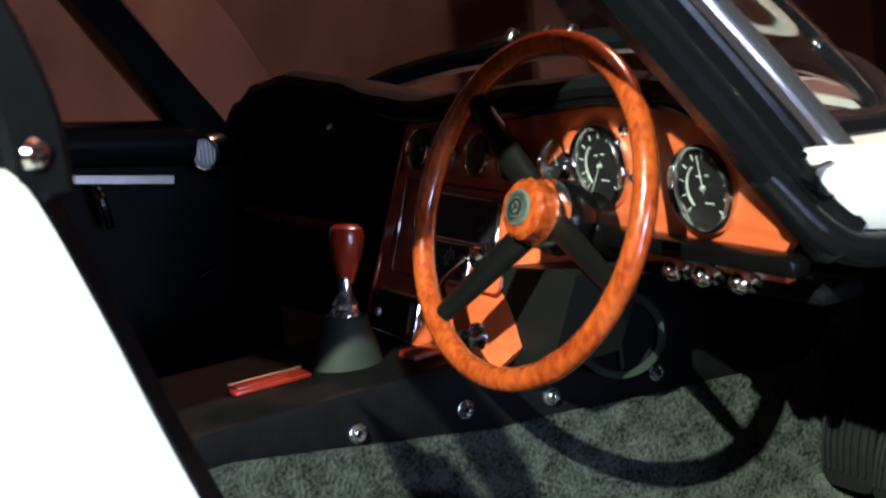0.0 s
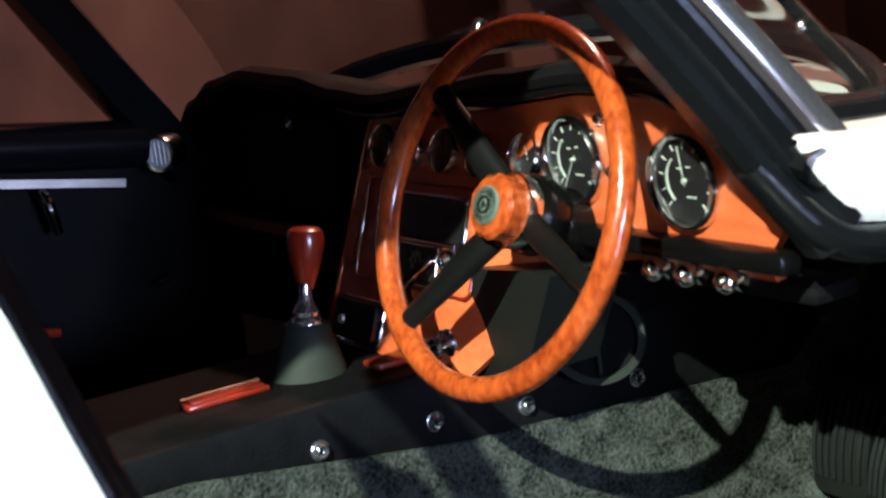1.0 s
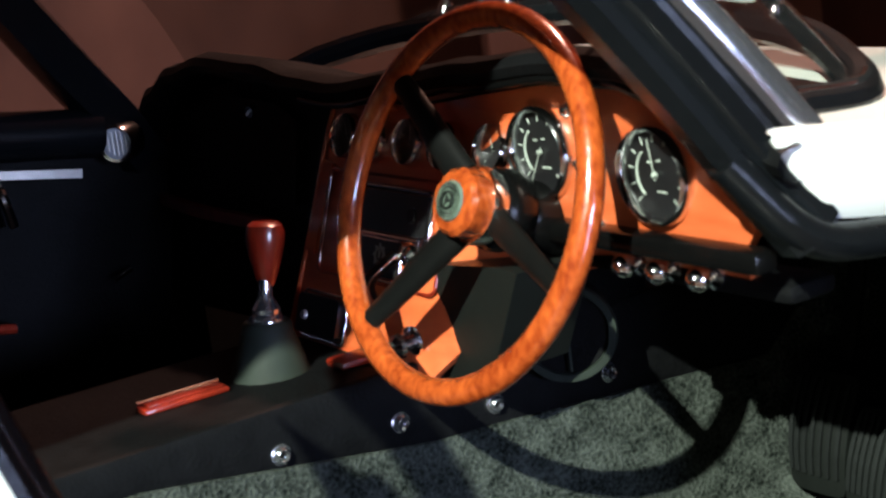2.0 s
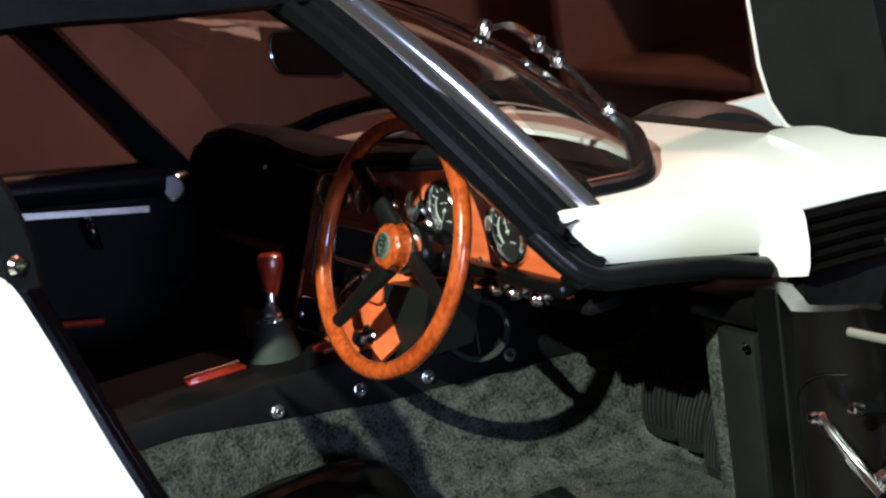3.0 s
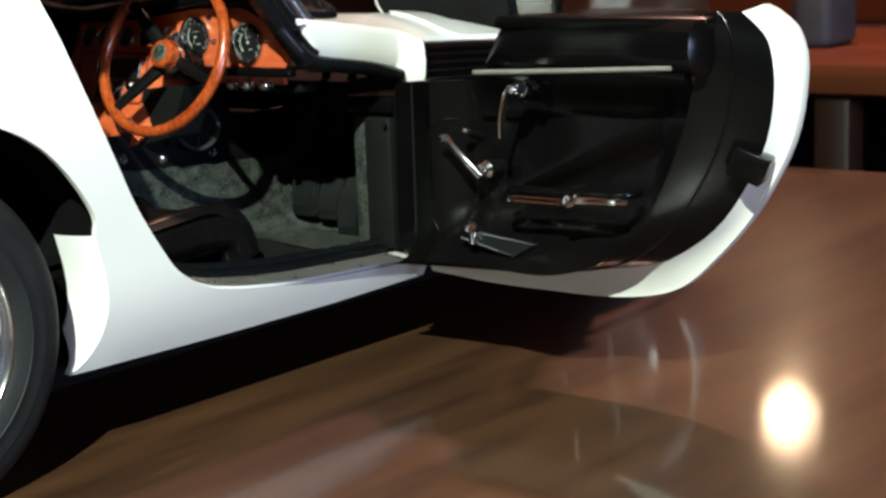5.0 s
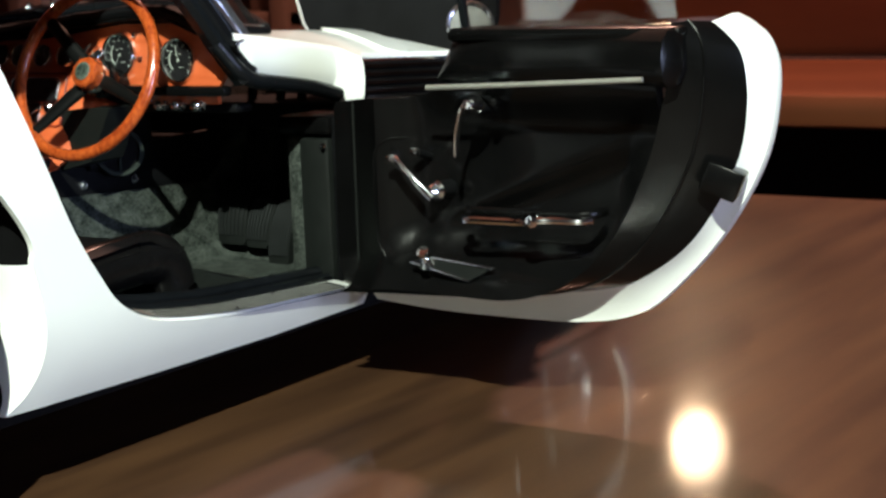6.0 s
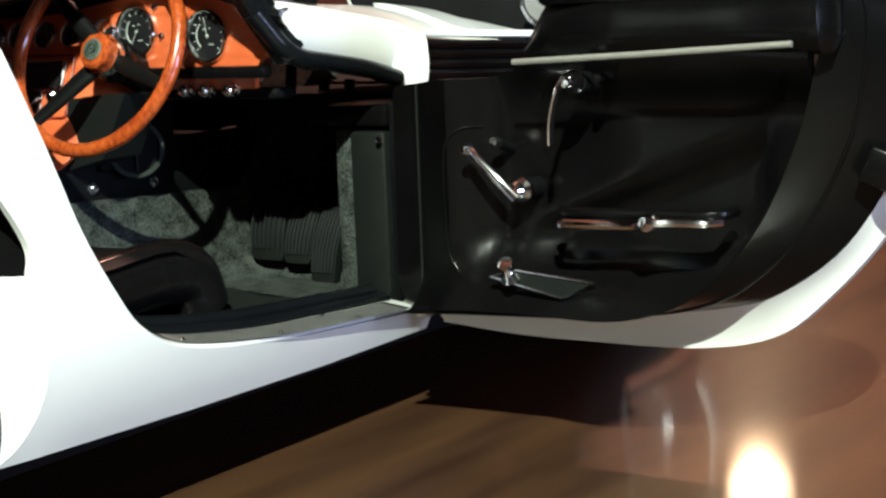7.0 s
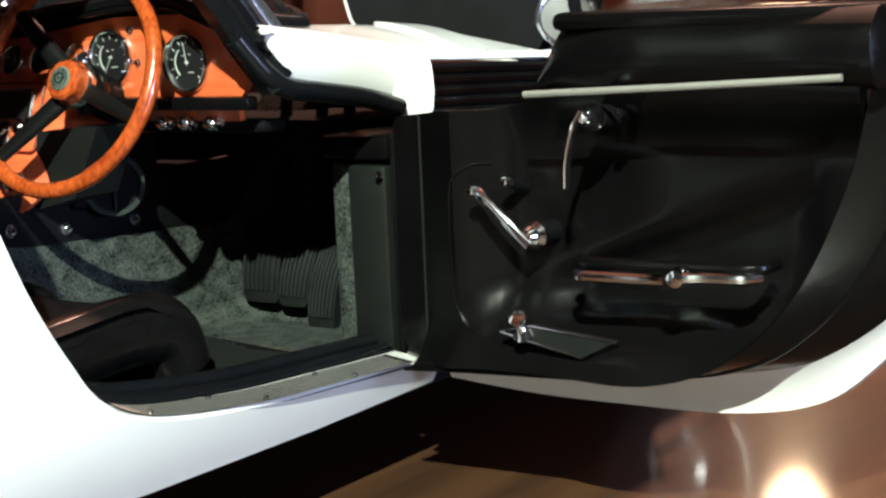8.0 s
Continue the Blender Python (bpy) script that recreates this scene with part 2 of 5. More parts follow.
def sheet(outline, place, depth=0.01, step=0.04, bevel=0.0):
    """A plate with the given flat outline (pairs a, b), bent by place(a, b, d): d is 0 on the face, depth behind it."""
    bm = bmesh.new()
    bm.faces.new([bm.verts.new((a, b, 0)) for a, b in outline])
    for axis in (0, 1):
        lo, hi = min(p[axis] for p in outline), max(p[axis] for p in outline)
        for k in range(1, int((hi - lo) / step) + 1):
            co, no = [0, 0, 0], [0, 0, 0]
            co[axis], no[axis] = lo + k * step, 1
            bmesh.ops.bisect_plane(bm, geom=bm.verts[:] + bm.edges[:] + bm.faces[:], plane_co=co, plane_no=no)
    bmesh.ops.triangulate(bm, faces=[f for f in bm.faces if len(f.verts) > 4])
    top = bm.faces[:]
    back = bmesh.ops.duplicate(bm, geom=top)
    vmap = back["vert_map"]
    rim = [e for f in top for e in f.edges if len(e.link_faces) == 1]
    rim = list(dict.fromkeys(rim))
    lower = [g for g in back["geom"] if isinstance(g, bmesh.types.BMVert)]
    for v in lower:
        v.co.z = 1
    for e in rim:
        a, b = e.verts
        bm.faces.new((a, b, vmap[b], vmap[a]))
    for v in bm.verts:
        v.co = Vector(place(v.co.x, v.co.y, v.co.z * depth))
    return bm


def rounded(w, h, r, n=5):
    """The outline of a rounded oblong round the origin."""
    out = []
    for cx, cy, a0 in ((w / 2 - r, h / 2 - r, 0), (-w / 2 + r, h / 2 - r, 90), (-w / 2 + r, -h / 2 + r, 180), (w / 2 - r, -h / 2 + r, 270)):
        out += [(cx + r * math.cos(radians(a0 + 90 * k / n)), cy + r * math.sin(radians(a0 + 90 * k / n))) for k in range(n + 1)]
    return out


def mix(a, b, t):
    return a + (b - a) * max(0.0, min(1.0, t))


# ---- the room and the table ----
def room():
    """Real metres: walls round the table."""
    for name, lo, hi in (("wall_north", (-3, 3, -0.75), (4, 3.1, 1.9)), ("wall_south", (-3, -3.1, -0.75), (4, -3, 1.9)), ("wall_east", (3.2, -3, -0.75), (3.3, 3, 1.9)), ("wall_west", (-3.1, -3, -0.75), (-3, 3, 1.9))):
        ob = part(name, box(Vector(lo) / S, Vector(hi) / S, 0), WALLDIM if name in ("wall_west", "wall_south") else WALLWOOD, smooth=0)
        tagged(ob, "plain wall of a dim brown room", "wall", kind="structure")
    tagged(part("floor", box(Vector((-3.1, -3.1, -0.85)) / S, Vector((4, 3.1, -0.75)) / S, 0), WALLWOOD, smooth=0), "dark brown wooden floor", "floor", kind="structure")
    tagged(part("ceiling", box(Vector((-3.1, -3.1, 1.9)) / S, Vector((4, 3.1, 2.0)) / S, 0), WALLWOOD, smooth=0), "dim brown ceiling", "ceiling", kind="structure")


room()
table = empty("table", (1, -1, -9.0))
tagged(table, "glossy red-brown wooden table under the model car", "table")
part("tabletop", box((-9, -9, -0.35), (4.4, 1.6, 0.0), 0.05, 3), TABLE, table, smooth=0)
for x in (-8, 3.6):
    for y in (-8, 0.8):
        part("leg", box((x - 0.4, y - 0.4, -9.0), (x + 0.4, y + 0.4, -0.36), 0.05), TABLE, table)


# ---- things round the table ----
def globe_lamp():
    glow = bpy.data.materials.new("lamp_glow")
    glow.use_nodes = True
    p = glow.node_tree.nodes["Principled BSDF"]
    p.inputs["Emission Color"].default_value, p.inputs["Emission Strength"].default_value = (1, 0.72, 0.40, 1), 11
    k, c = 1 / S, Vector((0.42, 0.012, 0.108))
    ob = empty("pendant_lamp", c * k)
    tagged(ob, "small warm glowing bulb hanging on a thin dark cord", "lamp")
    bulb = [(0.0115 * math.sin(a), 0.0115 * math.cos(a)) for a in (0.30 * i for i in range(10))]
    part("globe", lathe([(u * k, v * k) for u, v in bulb], c * k), glow, ob)
    part("socket", lathe([(0, 0.034 * k), (0.004 * k, 0.033 * k), (0.006 * k, 0.028 * k), (0.006 * k, 0.0105 * k), (0, 0.0105 * k)], c * k), DARKIN, ob)
    part("cord", lathe([(0.0015 * k, 0.033 * k), (0.0015 * k, (1.895 - c.z) * k)], c * k, steps=8), DARKIN, ob)


globe_lamp()


def bench():
    """A wooden bench beyond the table, in real metres."""
    k = 1 / S
    ob = empty("bench", Vector((0.75, -0.25, -0.75)) * k)
    tagged(ob, "brown wooden bench behind the table", "bench")
    part("seat", box(Vector((1.0, -0.9, -0.048)) * k, Vector((1.38, 0.6, -0.022)) * k, 0.008 * k), BENCH, ob)
    part("backrest", box(Vector((1.385, -0.9, -0.02)) * k, Vector((1.41, 0.6, 0.16)) * k, 0.01 * k), BENCH, ob)
    for y in (-0.85, -0.42, -0.12, 0.255, 0.54):
        part("leg", box(Vector((1.02, y, -0.75)) * k, Vector((1.05, y + 0.03, -0.049)) * k, 0.004 * k), DARKWOOD, ob)
        part("leg", box(Vector((1.35, y, -0.75)) * k, Vector((1.38, y + 0.03, -0.049)) * k, 0.004 * k), DARKWOOD, ob)
    # added black sheet that stands in for the shade under the seat
    part("under_seat_shade", box(Vector((1.30, -0.9, -0.75)) * k, Vector((1.315, 0.6, -0.05)) * k, 0.003 * k), DARKIN, ob)
    bag = part("grey_case", box(Vector((1.12, 0.318, -0.0215)) * k, Vector((1.18, 0.355, 0.028)) * k, 0.008 * k, 3), BOXBLUE)
    tagged(bag, "small blue-grey case standing on the bench", "case")


def shelf_unit():
    """A dim shelf with pale boxes, far behind the car."""
    k = 1 / S
    ob = empty("shelf_unit", Vector((1.7, 1.5, -0.75)) * k)
    tagged(ob, "dark wooden shelf unit against the wall", "shelf")
    for y in (1.25, 1.80, 2.35):
        part("upright", box(Vector((1.75, y, -0.75)) * k, Vector((2.05, y + 0.03, 0.95)) * k, 0.004 * k), WALLWOOD, ob)
    for z in (-0.7, -0.35, 0.0, 0.35, 0.7):
        part("shelf", box(Vector((1.76, 1.25, z)) * k, Vector((2.05, 2.38, z + 0.025)) * k, 0.003 * k), WALLWOOD, ob)
    rnd = random.Random(4)
    for z in (0.026, 0.376):
        y = 1.30
        while y < 2.25:
            w = rnd.uniform(0.04, 0.11)
            hgt = rnd.uniform(0.12, 0.26)
            c = rnd.choice((BOXPALE, BOXBLUE, BENCH, WALLWOOD, WALLWOOD))
            bx = part("storage_box", box(Vector((1.80, y, z)) * k, Vector((1.95, y + w, z + hgt)) * k, 0.003 * k), c)
            tagged(bx, "small box standing on the dark shelf", "box", "boxes on the shelf")
            y += w + rnd.uniform(0.01, 0.12)


DARKWOOD = material("dark_bench_wood", (0.035, 0.014, 0.007), 0.5, second=(0.018, 0.007, 0.004), scale=14, stretch=(1, 1, 0.2), bump=0.08, bump_scale=80)
BENCH = material("warm_brown_bench", (0.20, 0.062, 0.022), 0.42, second=(0.11, 0.03, 0.012), scale=14, stretch=(1, 0.2, 1), bump=0.08, bump_scale=80)
BOXPALE = material("pale_card", (0.5, 0.47, 0.44), 0.7, spread=0.1, scale=40)
BOXBLUE = material("blue_grey_card", (0.065, 0.068, 0.085), 0.6, spread=0.15, scale=40)
bench()
shelf_unit()

# ---- the car: body ----
car = empty("model_car", (0.9, 0, 0))
tagged(car, "white open-doored sports coupe scale model with wood-trimmed black cabin", "model car")


def side_y(x, z):
    """How far the right flank stands out."""
    y = -0.75 + 0.10 * max(0, (z - 0.50) / 0.45) ** 2 + 0.10 * max(0, (0.36 - z) / 0.2) ** 2 * 0.6
    y += 0.05 * max(0, (0.28 - x) / 0.3) * max(0, (0.36 - z) / 0.2)
    return y


def arch(r, x=-0.16, z=0.315, a0=-20, a1=160, n=24):
    return [(x + r * math.cos(radians(a0 + (a1 - a0) * k / n)), z + r * math.sin(radians(a0 + (a1 - a0) * k / n))) for k in range(n + 1)]


SILL = spline([(0.206, 0.918, 0), (0.217, 0.895, 0), (0.238, 0.82, 0), (0.256, 0.75, 0), (0.274, 0.69, 0), (0.308, 0.59, 0), (0.345, 0.50, 0), (0.402, 0.405, 0), (0.455, 0.34, 0), (0.56, 0.288, 0), (0.78, 0.255, 0), (1.0, 0.24, 0), (1.22, 0.228, 0)], 6)
opening = [(p.x, p.y) for p in SILL]
flank = opening + [(1.28, 0.225), (1.28, 0.178), (0.95, 0.172), (0.6, 0.175), (0.3, 0.182), (0.205, 0.181)]
corner = [(p.x, p.y) for p in spline([(0.205, 0.183, 0), (0.235, 0.212, 0), (0.258, 0.262, 0), (0.266, 0.32, 0), (0.260, 0.385, 0), (0.244, 0.452, 0)], 5)]
tip = [(p.x, p.y) for p in spline([(0.245, 0.460, 0), (0.248, 0.474, 0), (0.241, 0.499, 0), (0.215, 0.543, 0), (0.178, 0.592, 0), (0.13, 0.637, 0), (0.067, 0.672, 0), (-0.05, 0.708, 0), (-0.16, 0.72, 0)], 4)]
flank += corner[1:] + tip + [(-0.30, 0.70), (-0.42, 0.64), (-0.50, 0.54), (-0.54, 0.40), (-0.55, 0.2), (-0.95, 0.25), (-0.98, 0.6), (-0.9, 0.84), (-0.5, 0.91), (-0.1, 0.930), (0.1, 0.929), (0.2, 0.924)]
part("rear_quarter", sheet(flank, lambda x, z, d: (x, side_y(x, z) + d, z), 0.012), WHITE, car, "glossy white rear wing and sill")
# the turned-in lip behind the sill, towards the wheel
part("arch_lip", loft([[(x + dx * min(1, (z - 0.17) / 0.09), side_y(x, z) + dy * min(1, (z - 0.17) / 0.09), z) for x, z in corner] for dx, dy in ((0.001, 0.002), (-0.004, 0.006), (-0.014, 0.020), (-0.024, 0.05), (-0.030, 0.085), (-0.020, 0.10))]), WHITE, car, "pale returned lip before the rear wheel")
well = arch(0.47, a0=-10, a1=190, n=30)
part("wheel_well", loft([[(x, y, z) for x, z in well] for y in (-0.70, -0.40)] + [[(x * 0.6 - 0.064, -0.40, z * 0.6 + 0.126) for x, z in well]]), DARKIN, car, "black wheel arch lining")
part("underside", box((-0.9, -0.60, 0.12), (2.6, 0.66, 0.21), 0.03), DARKIN, car)

pillar_b = spline([(0.216, -0.655, 0.90), (0.218, -0.635, 0.96), (0.20, -0.60, 1.04), (0.16, -0.54, 1.13)], 6)
part("window_frame", sweep(pillar_b, [(-0.030, -0.008), (-0.024, -0.013), (0.010, -0.014), (0.016, -0.006), (0.016, 0.008), (-0.026, 0.012)], up=(0, 1, 0)), SEAL, car, "black rear window frame")
part("frame_screw", lathe([(0, 0.006), (0.009, 0.005), (0.012, 0.0)], (0.222, -0.662, 0.93), (0.4, -1, 0), 14), CHROME, car)
qg = part("quarter_glass", sheet([(0.19, 0.93), (-0.35, 0.93), (-0.2, 1.05), (0.12, 1.12)], lambda x, z, d: (x, -0.665 + 0.5 * (z - 0.92) + d, z), 0.006, 0.2), GLASS, car, "clear quarter window")
qg.visible_shadow = False

# sill top with its tread plate
sill_in = [(p.x, p.y) for p in SILL if p.x > 0.33]
rows = []
for y, dz in ((-0.742, 0.0), (-0.735, 0.006), (-0.70, 0.010), (-0.665, 0.014)):
    rows.append([(x, max(y, side_y(x, z)), z + dz) for x, z in sill_in])
part("sill_top", loft(rows), WHITE, car)
# black door seal that runs up the opening
for off, y, r in ((0.014, -0.675, 0.014), (0.026, -0.645, 0.016)):
    path = []
    for i, p in enumerate(SILL):
        a, b = SILL[max(0, i - 1)], SILL[min(len(SILL) - 1, i + 1)]
        t = (b - a).normalized()
        path.append((p.x - t.y * off, y + 0.10 * max(0, (p.y - 0.5) / 0.45) ** 2 + 0.03 * min(1, max(0, (p.x - 0.38) / 0.15)), p.y + t.x * off))
    part("door_seal", sweep(path, r, up=(0, 1, 0)), SEAL, car, "black rubber door seal")
path = [(p.x, p.y) for p in SILL]
jamb = loft([[(x + dx, mix(y, y + 0.1, (z - 0.5) / 0.45), z + dx * 0.35) for x, z in path] for dx, y in ((0.0, -0.735), (0.006, -0.70), (0.022, -0.66), (0.036, -0.62), (0.046, -0.56))])
part("jamb", jamb, SEAL, car, "black trimmed door jamb")


def sill_z(x):
    for a, b in zip(SILL, SILL[1:]):
        if a.x <= x <= b.x:
            return a.y + (b.y - a.y) * (x - a.x) / (b.x - a.x)
    return 0.228


PLATE = ((-0.738, 0.0085), (-0.708, 0.0125), (-0.678, 0.0165))
# this sheet's black puts the shade between the metal ribs into colour
plate = part("tread_plate", loft([[(x, y, sill_z(x) + h) for x in [0.46 + 0.011 * k for k in range(66)]] for y, h in PLATE]), DARKIN, car, "ribbed bare metal tread plate on the sill, gaps coloured black")
part("plate_end", loft([[(x, mix(-0.728, y, (x - 0.44) / 0.10), sill_z(x) + h + 0.001) for x in [0.44 + 0.012 * k for k in range(9)]] for y, h in PLATE]), TREAD, plate, "plain pointed end of the tread plate")
for k in range(60):
    x = 0.540 + k * 0.0104
    part("rib", loft([[(x, y, sill_z(x) + h - 0.001), (x, y, sill_z(x) + h + 0.00035), (x + 0.0034, y, sill_z(x + 0.0034) + h + 0.00035), (x + 0.0034, y, sill_z(x + 0.0034) + h - 0.001)] for y, h in PLATE]), TREAD, plate, smooth=0)
for x, y in ((0.56, -0.728), (0.72, -0.687), (0.80, -0.730), (0.97, -0.688), (1.02, -0.730)):
    part("plate_rivet", lathe([(0, 0.004), (0.004, 0.003), (0.005, 0)], (x, y, sill_z(x) + 0.0125 + (y + 0.708) * 0.133 + 0.001), (0, 0, 1), 10), CHROME, plate)

# cowl side, fenders and bonnet edge


def deck(x, y):
    """The height of the scuttle and wings."""
    crown = 0.807 - 0.035 * (x - 1.2) - 0.12 * max(0, x - 1.3) ** 2
    edge = mix(0.809, 0.750, (x - 0.95) / 0.35) - 0.042 * max(0, x - 1.30)
    crown -= 0.16 * max(0, y - 0.25)
    return crown - (crown - edge) * max(0, min(1.1, (abs(y) - 0.5) / 0.198)) ** 1.8 * (1 if y < 0.25 else 0.4)


def wing_edge(x):
    """How far out the wing's upper edge runs."""
    step = max(0, min(1, (x - 1.25) / 0.035))
    return 0.648 + 0.022 * min(1, max(0, (x - 0.95) / 0.3)) + 0.045 * step + 0.25 * max(0, x - 1.42)


def cowl_foot(x):
    """The lower edge of the cowl side, with the flap at its front end."""
    line = ((0.934, 0.806), (0.980, 0.731), (1.10, 0.711), (1.243, 0.684), (1.256, 0.645), (1.30, 0.643))
    for (xa, za), (xb, zb) in zip(line, line[1:]):
        if x <= xb:
            return mix(za, zb, (x - xa) / (xb - xa))
    return 0.643


def cowl_row(x):
    e, top, foot = wing_edge(x), deck(x, -wing_edge(x)), cowl_foot(x)
    k = min(1, (top - foot) / 0.05)
    turn_in = mix(0.040, 0.016, (x - 0.95) / 0.06) if x < 1.01 else 0.016
    return [(x, -e + 0.008, top + 0.0015), (x, -e - 0.001, top - 0.001), (x, -e - 0.006 * k, top - 0.006 * k), (x, -e - 0.009 * k, top - 0.016 * k), (x, -e - 0.012 * k, mix(top, foot, 0.55)), (x, -e - 0.009 * k, mix(top, foot, 0.85)), (x, -e - 0.003 * k, foot), (x + 0.004, -e + turn_in * 0.5, foot + 0.001), (x + 0.012, -e + turn_in, foot + 0.004)]


part("cowl_side", loft([cowl_row(x) for x in [0.934 + 0.006 * k for k in range(52)] + [1.243, 1.248, 1.252, 1.256, 1.262, 1.27, 1.28, 1.289]]), WHITE, car, "white cowl side before the door")


def deck_point(f, u):
    """f runs across from the right edge (-1) to the left (1), u from the screen forward."""
    a = abs(f) * 0.69
    back = 1.31 - 0.44 * a * a if a < 0.54 else mix(1.18, 0.936, min(1, (a - 0.54) / 0.11))
    fore = 1.45 + 0.38 * max(0, (a - 0.44) / 0.25) ** 1.3
    x = back + (fore - back) * min(1, u)
    y = f * wing_edge(x)
    return (x + (0.012 if u > 1 else 0), y, deck(x, y) - (0.03 if u > 1 else 0) - (0.008 if u == 0 and a < 0.60 else 0))


us = [i / 36 for i in range(37)] + [1.1]
skin_rows = [[deck_point(-1 + k / 24, u) for u in us] for k in range(49)]
for side, at in ((-1, 0), (1, 48)):
    hem = [(p[0], p[1] + side * 0.001, p[2] - (0.004 if at == 0 else 0.03)) for p in skin_rows[0 if at == 0 else -1]]
    skin_rows.insert(0 if at == 0 else len(skin_rows), hem)
part("scuttle", loft(skin_rows), WHITE, car, "white scuttle and front wing tops")
part("bonnet_well", box((1.40, -0.66, 0.56), (2.1, 0.66, 0.63), 0.02), DARKIN, car, "black well under the raised bonnet")
part("front_flank", loft([[(x, -wing_edge(x) - o, deck(x, -0.698) - dz) for x in [1.292 + 0.06 * k for k in range(10)]] for o, dz in ((0, 0.0), (0.003, 0.006), (0.003, 0.012), (0.0, 0.014))]), WHITE, car)
frame_line = spline([(0.90, -0.628, 0.795), (0.945, -0.65, 0.735), (0.985, -0.658, 0.712), (1.05, -0.664, 0.702), (1.16, -0.675, 0.684), (1.243, -0.682, 0.662)], 6)
part("frame_seal", sweep(frame_line, [(0.020 * math.cos(a), 0.017 * math.sin(a)) for a in (2 * math.pi * i / 12 for i in range(12))]), SEAL, car, "black rubber seal under the cowl")
# ribbed black lining beside the hinge
for k in range(5):
    part("lining_rib", sweep([(x, -wing_edge(x) + 0.012, deck(x, -0.698) - 0.026 - 0.019 * k) for x in [1.293 + 0.05 * i for i in range(13)]], [(-0.012, -0.007), (0.010, -0.009), (0.016, 0.0), (0.010, 0.007), (-0.012, 0.007)]), SATIN, car)
part("hinge_lining", sheet([(1.30, 0.22), (1.9, 0.22), (1.9, 0.695), (1.30, 0.718)], lambda x, z, d: (x, -wing_edge(x) + 0.022 + d, z), 0.03, 0.1), BLACK, car)

# raised hatch on the wing, seen from its dark inner side
def on_hatch(a, b, d=0.0):
    y = -0.30 - a
    return (1.60 + 0.36 * a + 0.10 * b + d, y, deck(1.62, 0.45) - 0.012 + b)


hatch_line = [(-0.002, 0.13), (0.016, 0.07), (0.042, 0.03), (0.09, 0.004), (0.44, -0.03), (0.47, 0.0), (0.48, 0.08), (0.47, 0.62), (-0.055, 0.64), (-0.035, 0.35)]
part("wing_hatch", sheet(hatch_line, on_hatch, 0.02, 0.1), DARKIN, car, "raised wing hatch with a black inner side")
part("hatch_edge", sweep([on_hatch(a, b, -0.004) for a, b in ((-0.055, 0.64), (-0.035, 0.35), (-0.002, 0.13), (0.016, 0.07), (0.042, 0.03), (0.09, 0.004), (0.25, -0.015), (0.44, -0.03))], 0.0035, up=(1, 0, 0)), BOXPALE, car, "cream edge of the raised hatch")
part("wing_vent", sheet(rounded(0.11, 0.22, 0.05), lambda a, b, d: (1.47 + a, -0.60 + b, deck(1.47 + a, b - 0.60) + 0.007 - d), 0.012), WHITE, car, "flat white vent lid on the wing")

# wing mirror
mirror = empty("wing_mirror", (1.65, -0.74, 0.74), car, "round chrome wing mirror on a stalk")
part("mirror_head", lathe([(0.0, 0.05), (0.03, 0.045), (0.05, 0.025), (0.056, 0.0), (0.054, -0.004), (0.049, -0.004), (0.048, 0.001), (0.0, 0.001)], (1.65, -0.785, 0.795), (0.8, 0.55, -0.2)), CHROME, mirror)
part("mirror_rim", lathe([(0.047, 0.0), (0.048, -0.007), (0.053, -0.010), (0.058, -0.006), (0.058, 0.002)], (1.65, -0.785, 0.795), (0.8, 0.55, -0.2), 36), LIP, mirror, "bright mirror rim")
part("stalk", sweep(spline([(1.655, -0.72, 0.70), (1.66, -0.75, 0.735), (1.675, -0.78, 0.775)]), 0.009, up=(1, 0, 0)), CHROME, mirror)

# windscreen, pillars and roof
PILLAR = spline([(0.984, -0.632, 0.722), (0.952, -0.617, 0.772), (0.885, -0.60, 0.86), (0.79, -0.565, 0.985), (0.70, -0.515, 1.10), (0.64, -0.48, 1.165)], 6)
pillar = part("windscreen_pillar", sweep([p + Vector((0.045 * max(0, p.z - 0.76), 0, 0)) for p in PILLAR], [(0.010, -0.034), (-0.018, -0.044), (-0.034, -0.038), (-0.036, -0.028), (-0.026, -0.022), (-0.026, -0.016), (-0.034, -0.010), (-0.033, 0.008), (-0.027, 0.012), (-0.030, 0.018), (-0.026, 0.028), (-0.012, 0.034), (0.016, 0.034)], up=(1, 0, 0)), SEAL, car, "black rubber-trimmed windscreen pillar")
part("pillar_chrome", sweep([p + Vector((0.046, -0.012, 0.03)) for p in PILLAR if p.z > 0.757], [(0.008, -0.030), (-0.004, -0.032), (-0.009, -0.027), (-0.0085, -0.0145), (-0.005, -0.0135), (-0.006, -0.012), (-0.010, -0.006), (-0.010, 0.008), (-0.004, 0.014), (0.008, 0.012)], up=(1, 0, 0)), LIP, car, "chrome windscreen trim")
LEFT = [Vector((p.x - 0.06, -p.y - 0.01, p.z)) for p in PILLAR]
part("windscreen_pillar", sweep(LEFT, [(-0.045, -0.026), (-0.02, -0.038), (0.02, -0.038), (0.045, -0.026), (0.045, 0.02), (0.0, 0.035), (-0.045, 0.026)], up=(1, 0, 0)), SEAL, car, "black windscreen pillar")
base = spline([(1.02, -0.588, 0.812), (1.12, -0.575, 0.806), (1.18, -0.51, 0.822), (1.26, -0.35, 0.845), (1.31, 0.0, 0.865), (1.26, 0.35, 0.845), (1.195, 0.50, 0.82), (1.13, 0.565, 0.795), (1.02, 0.585, 0.80)], 6)
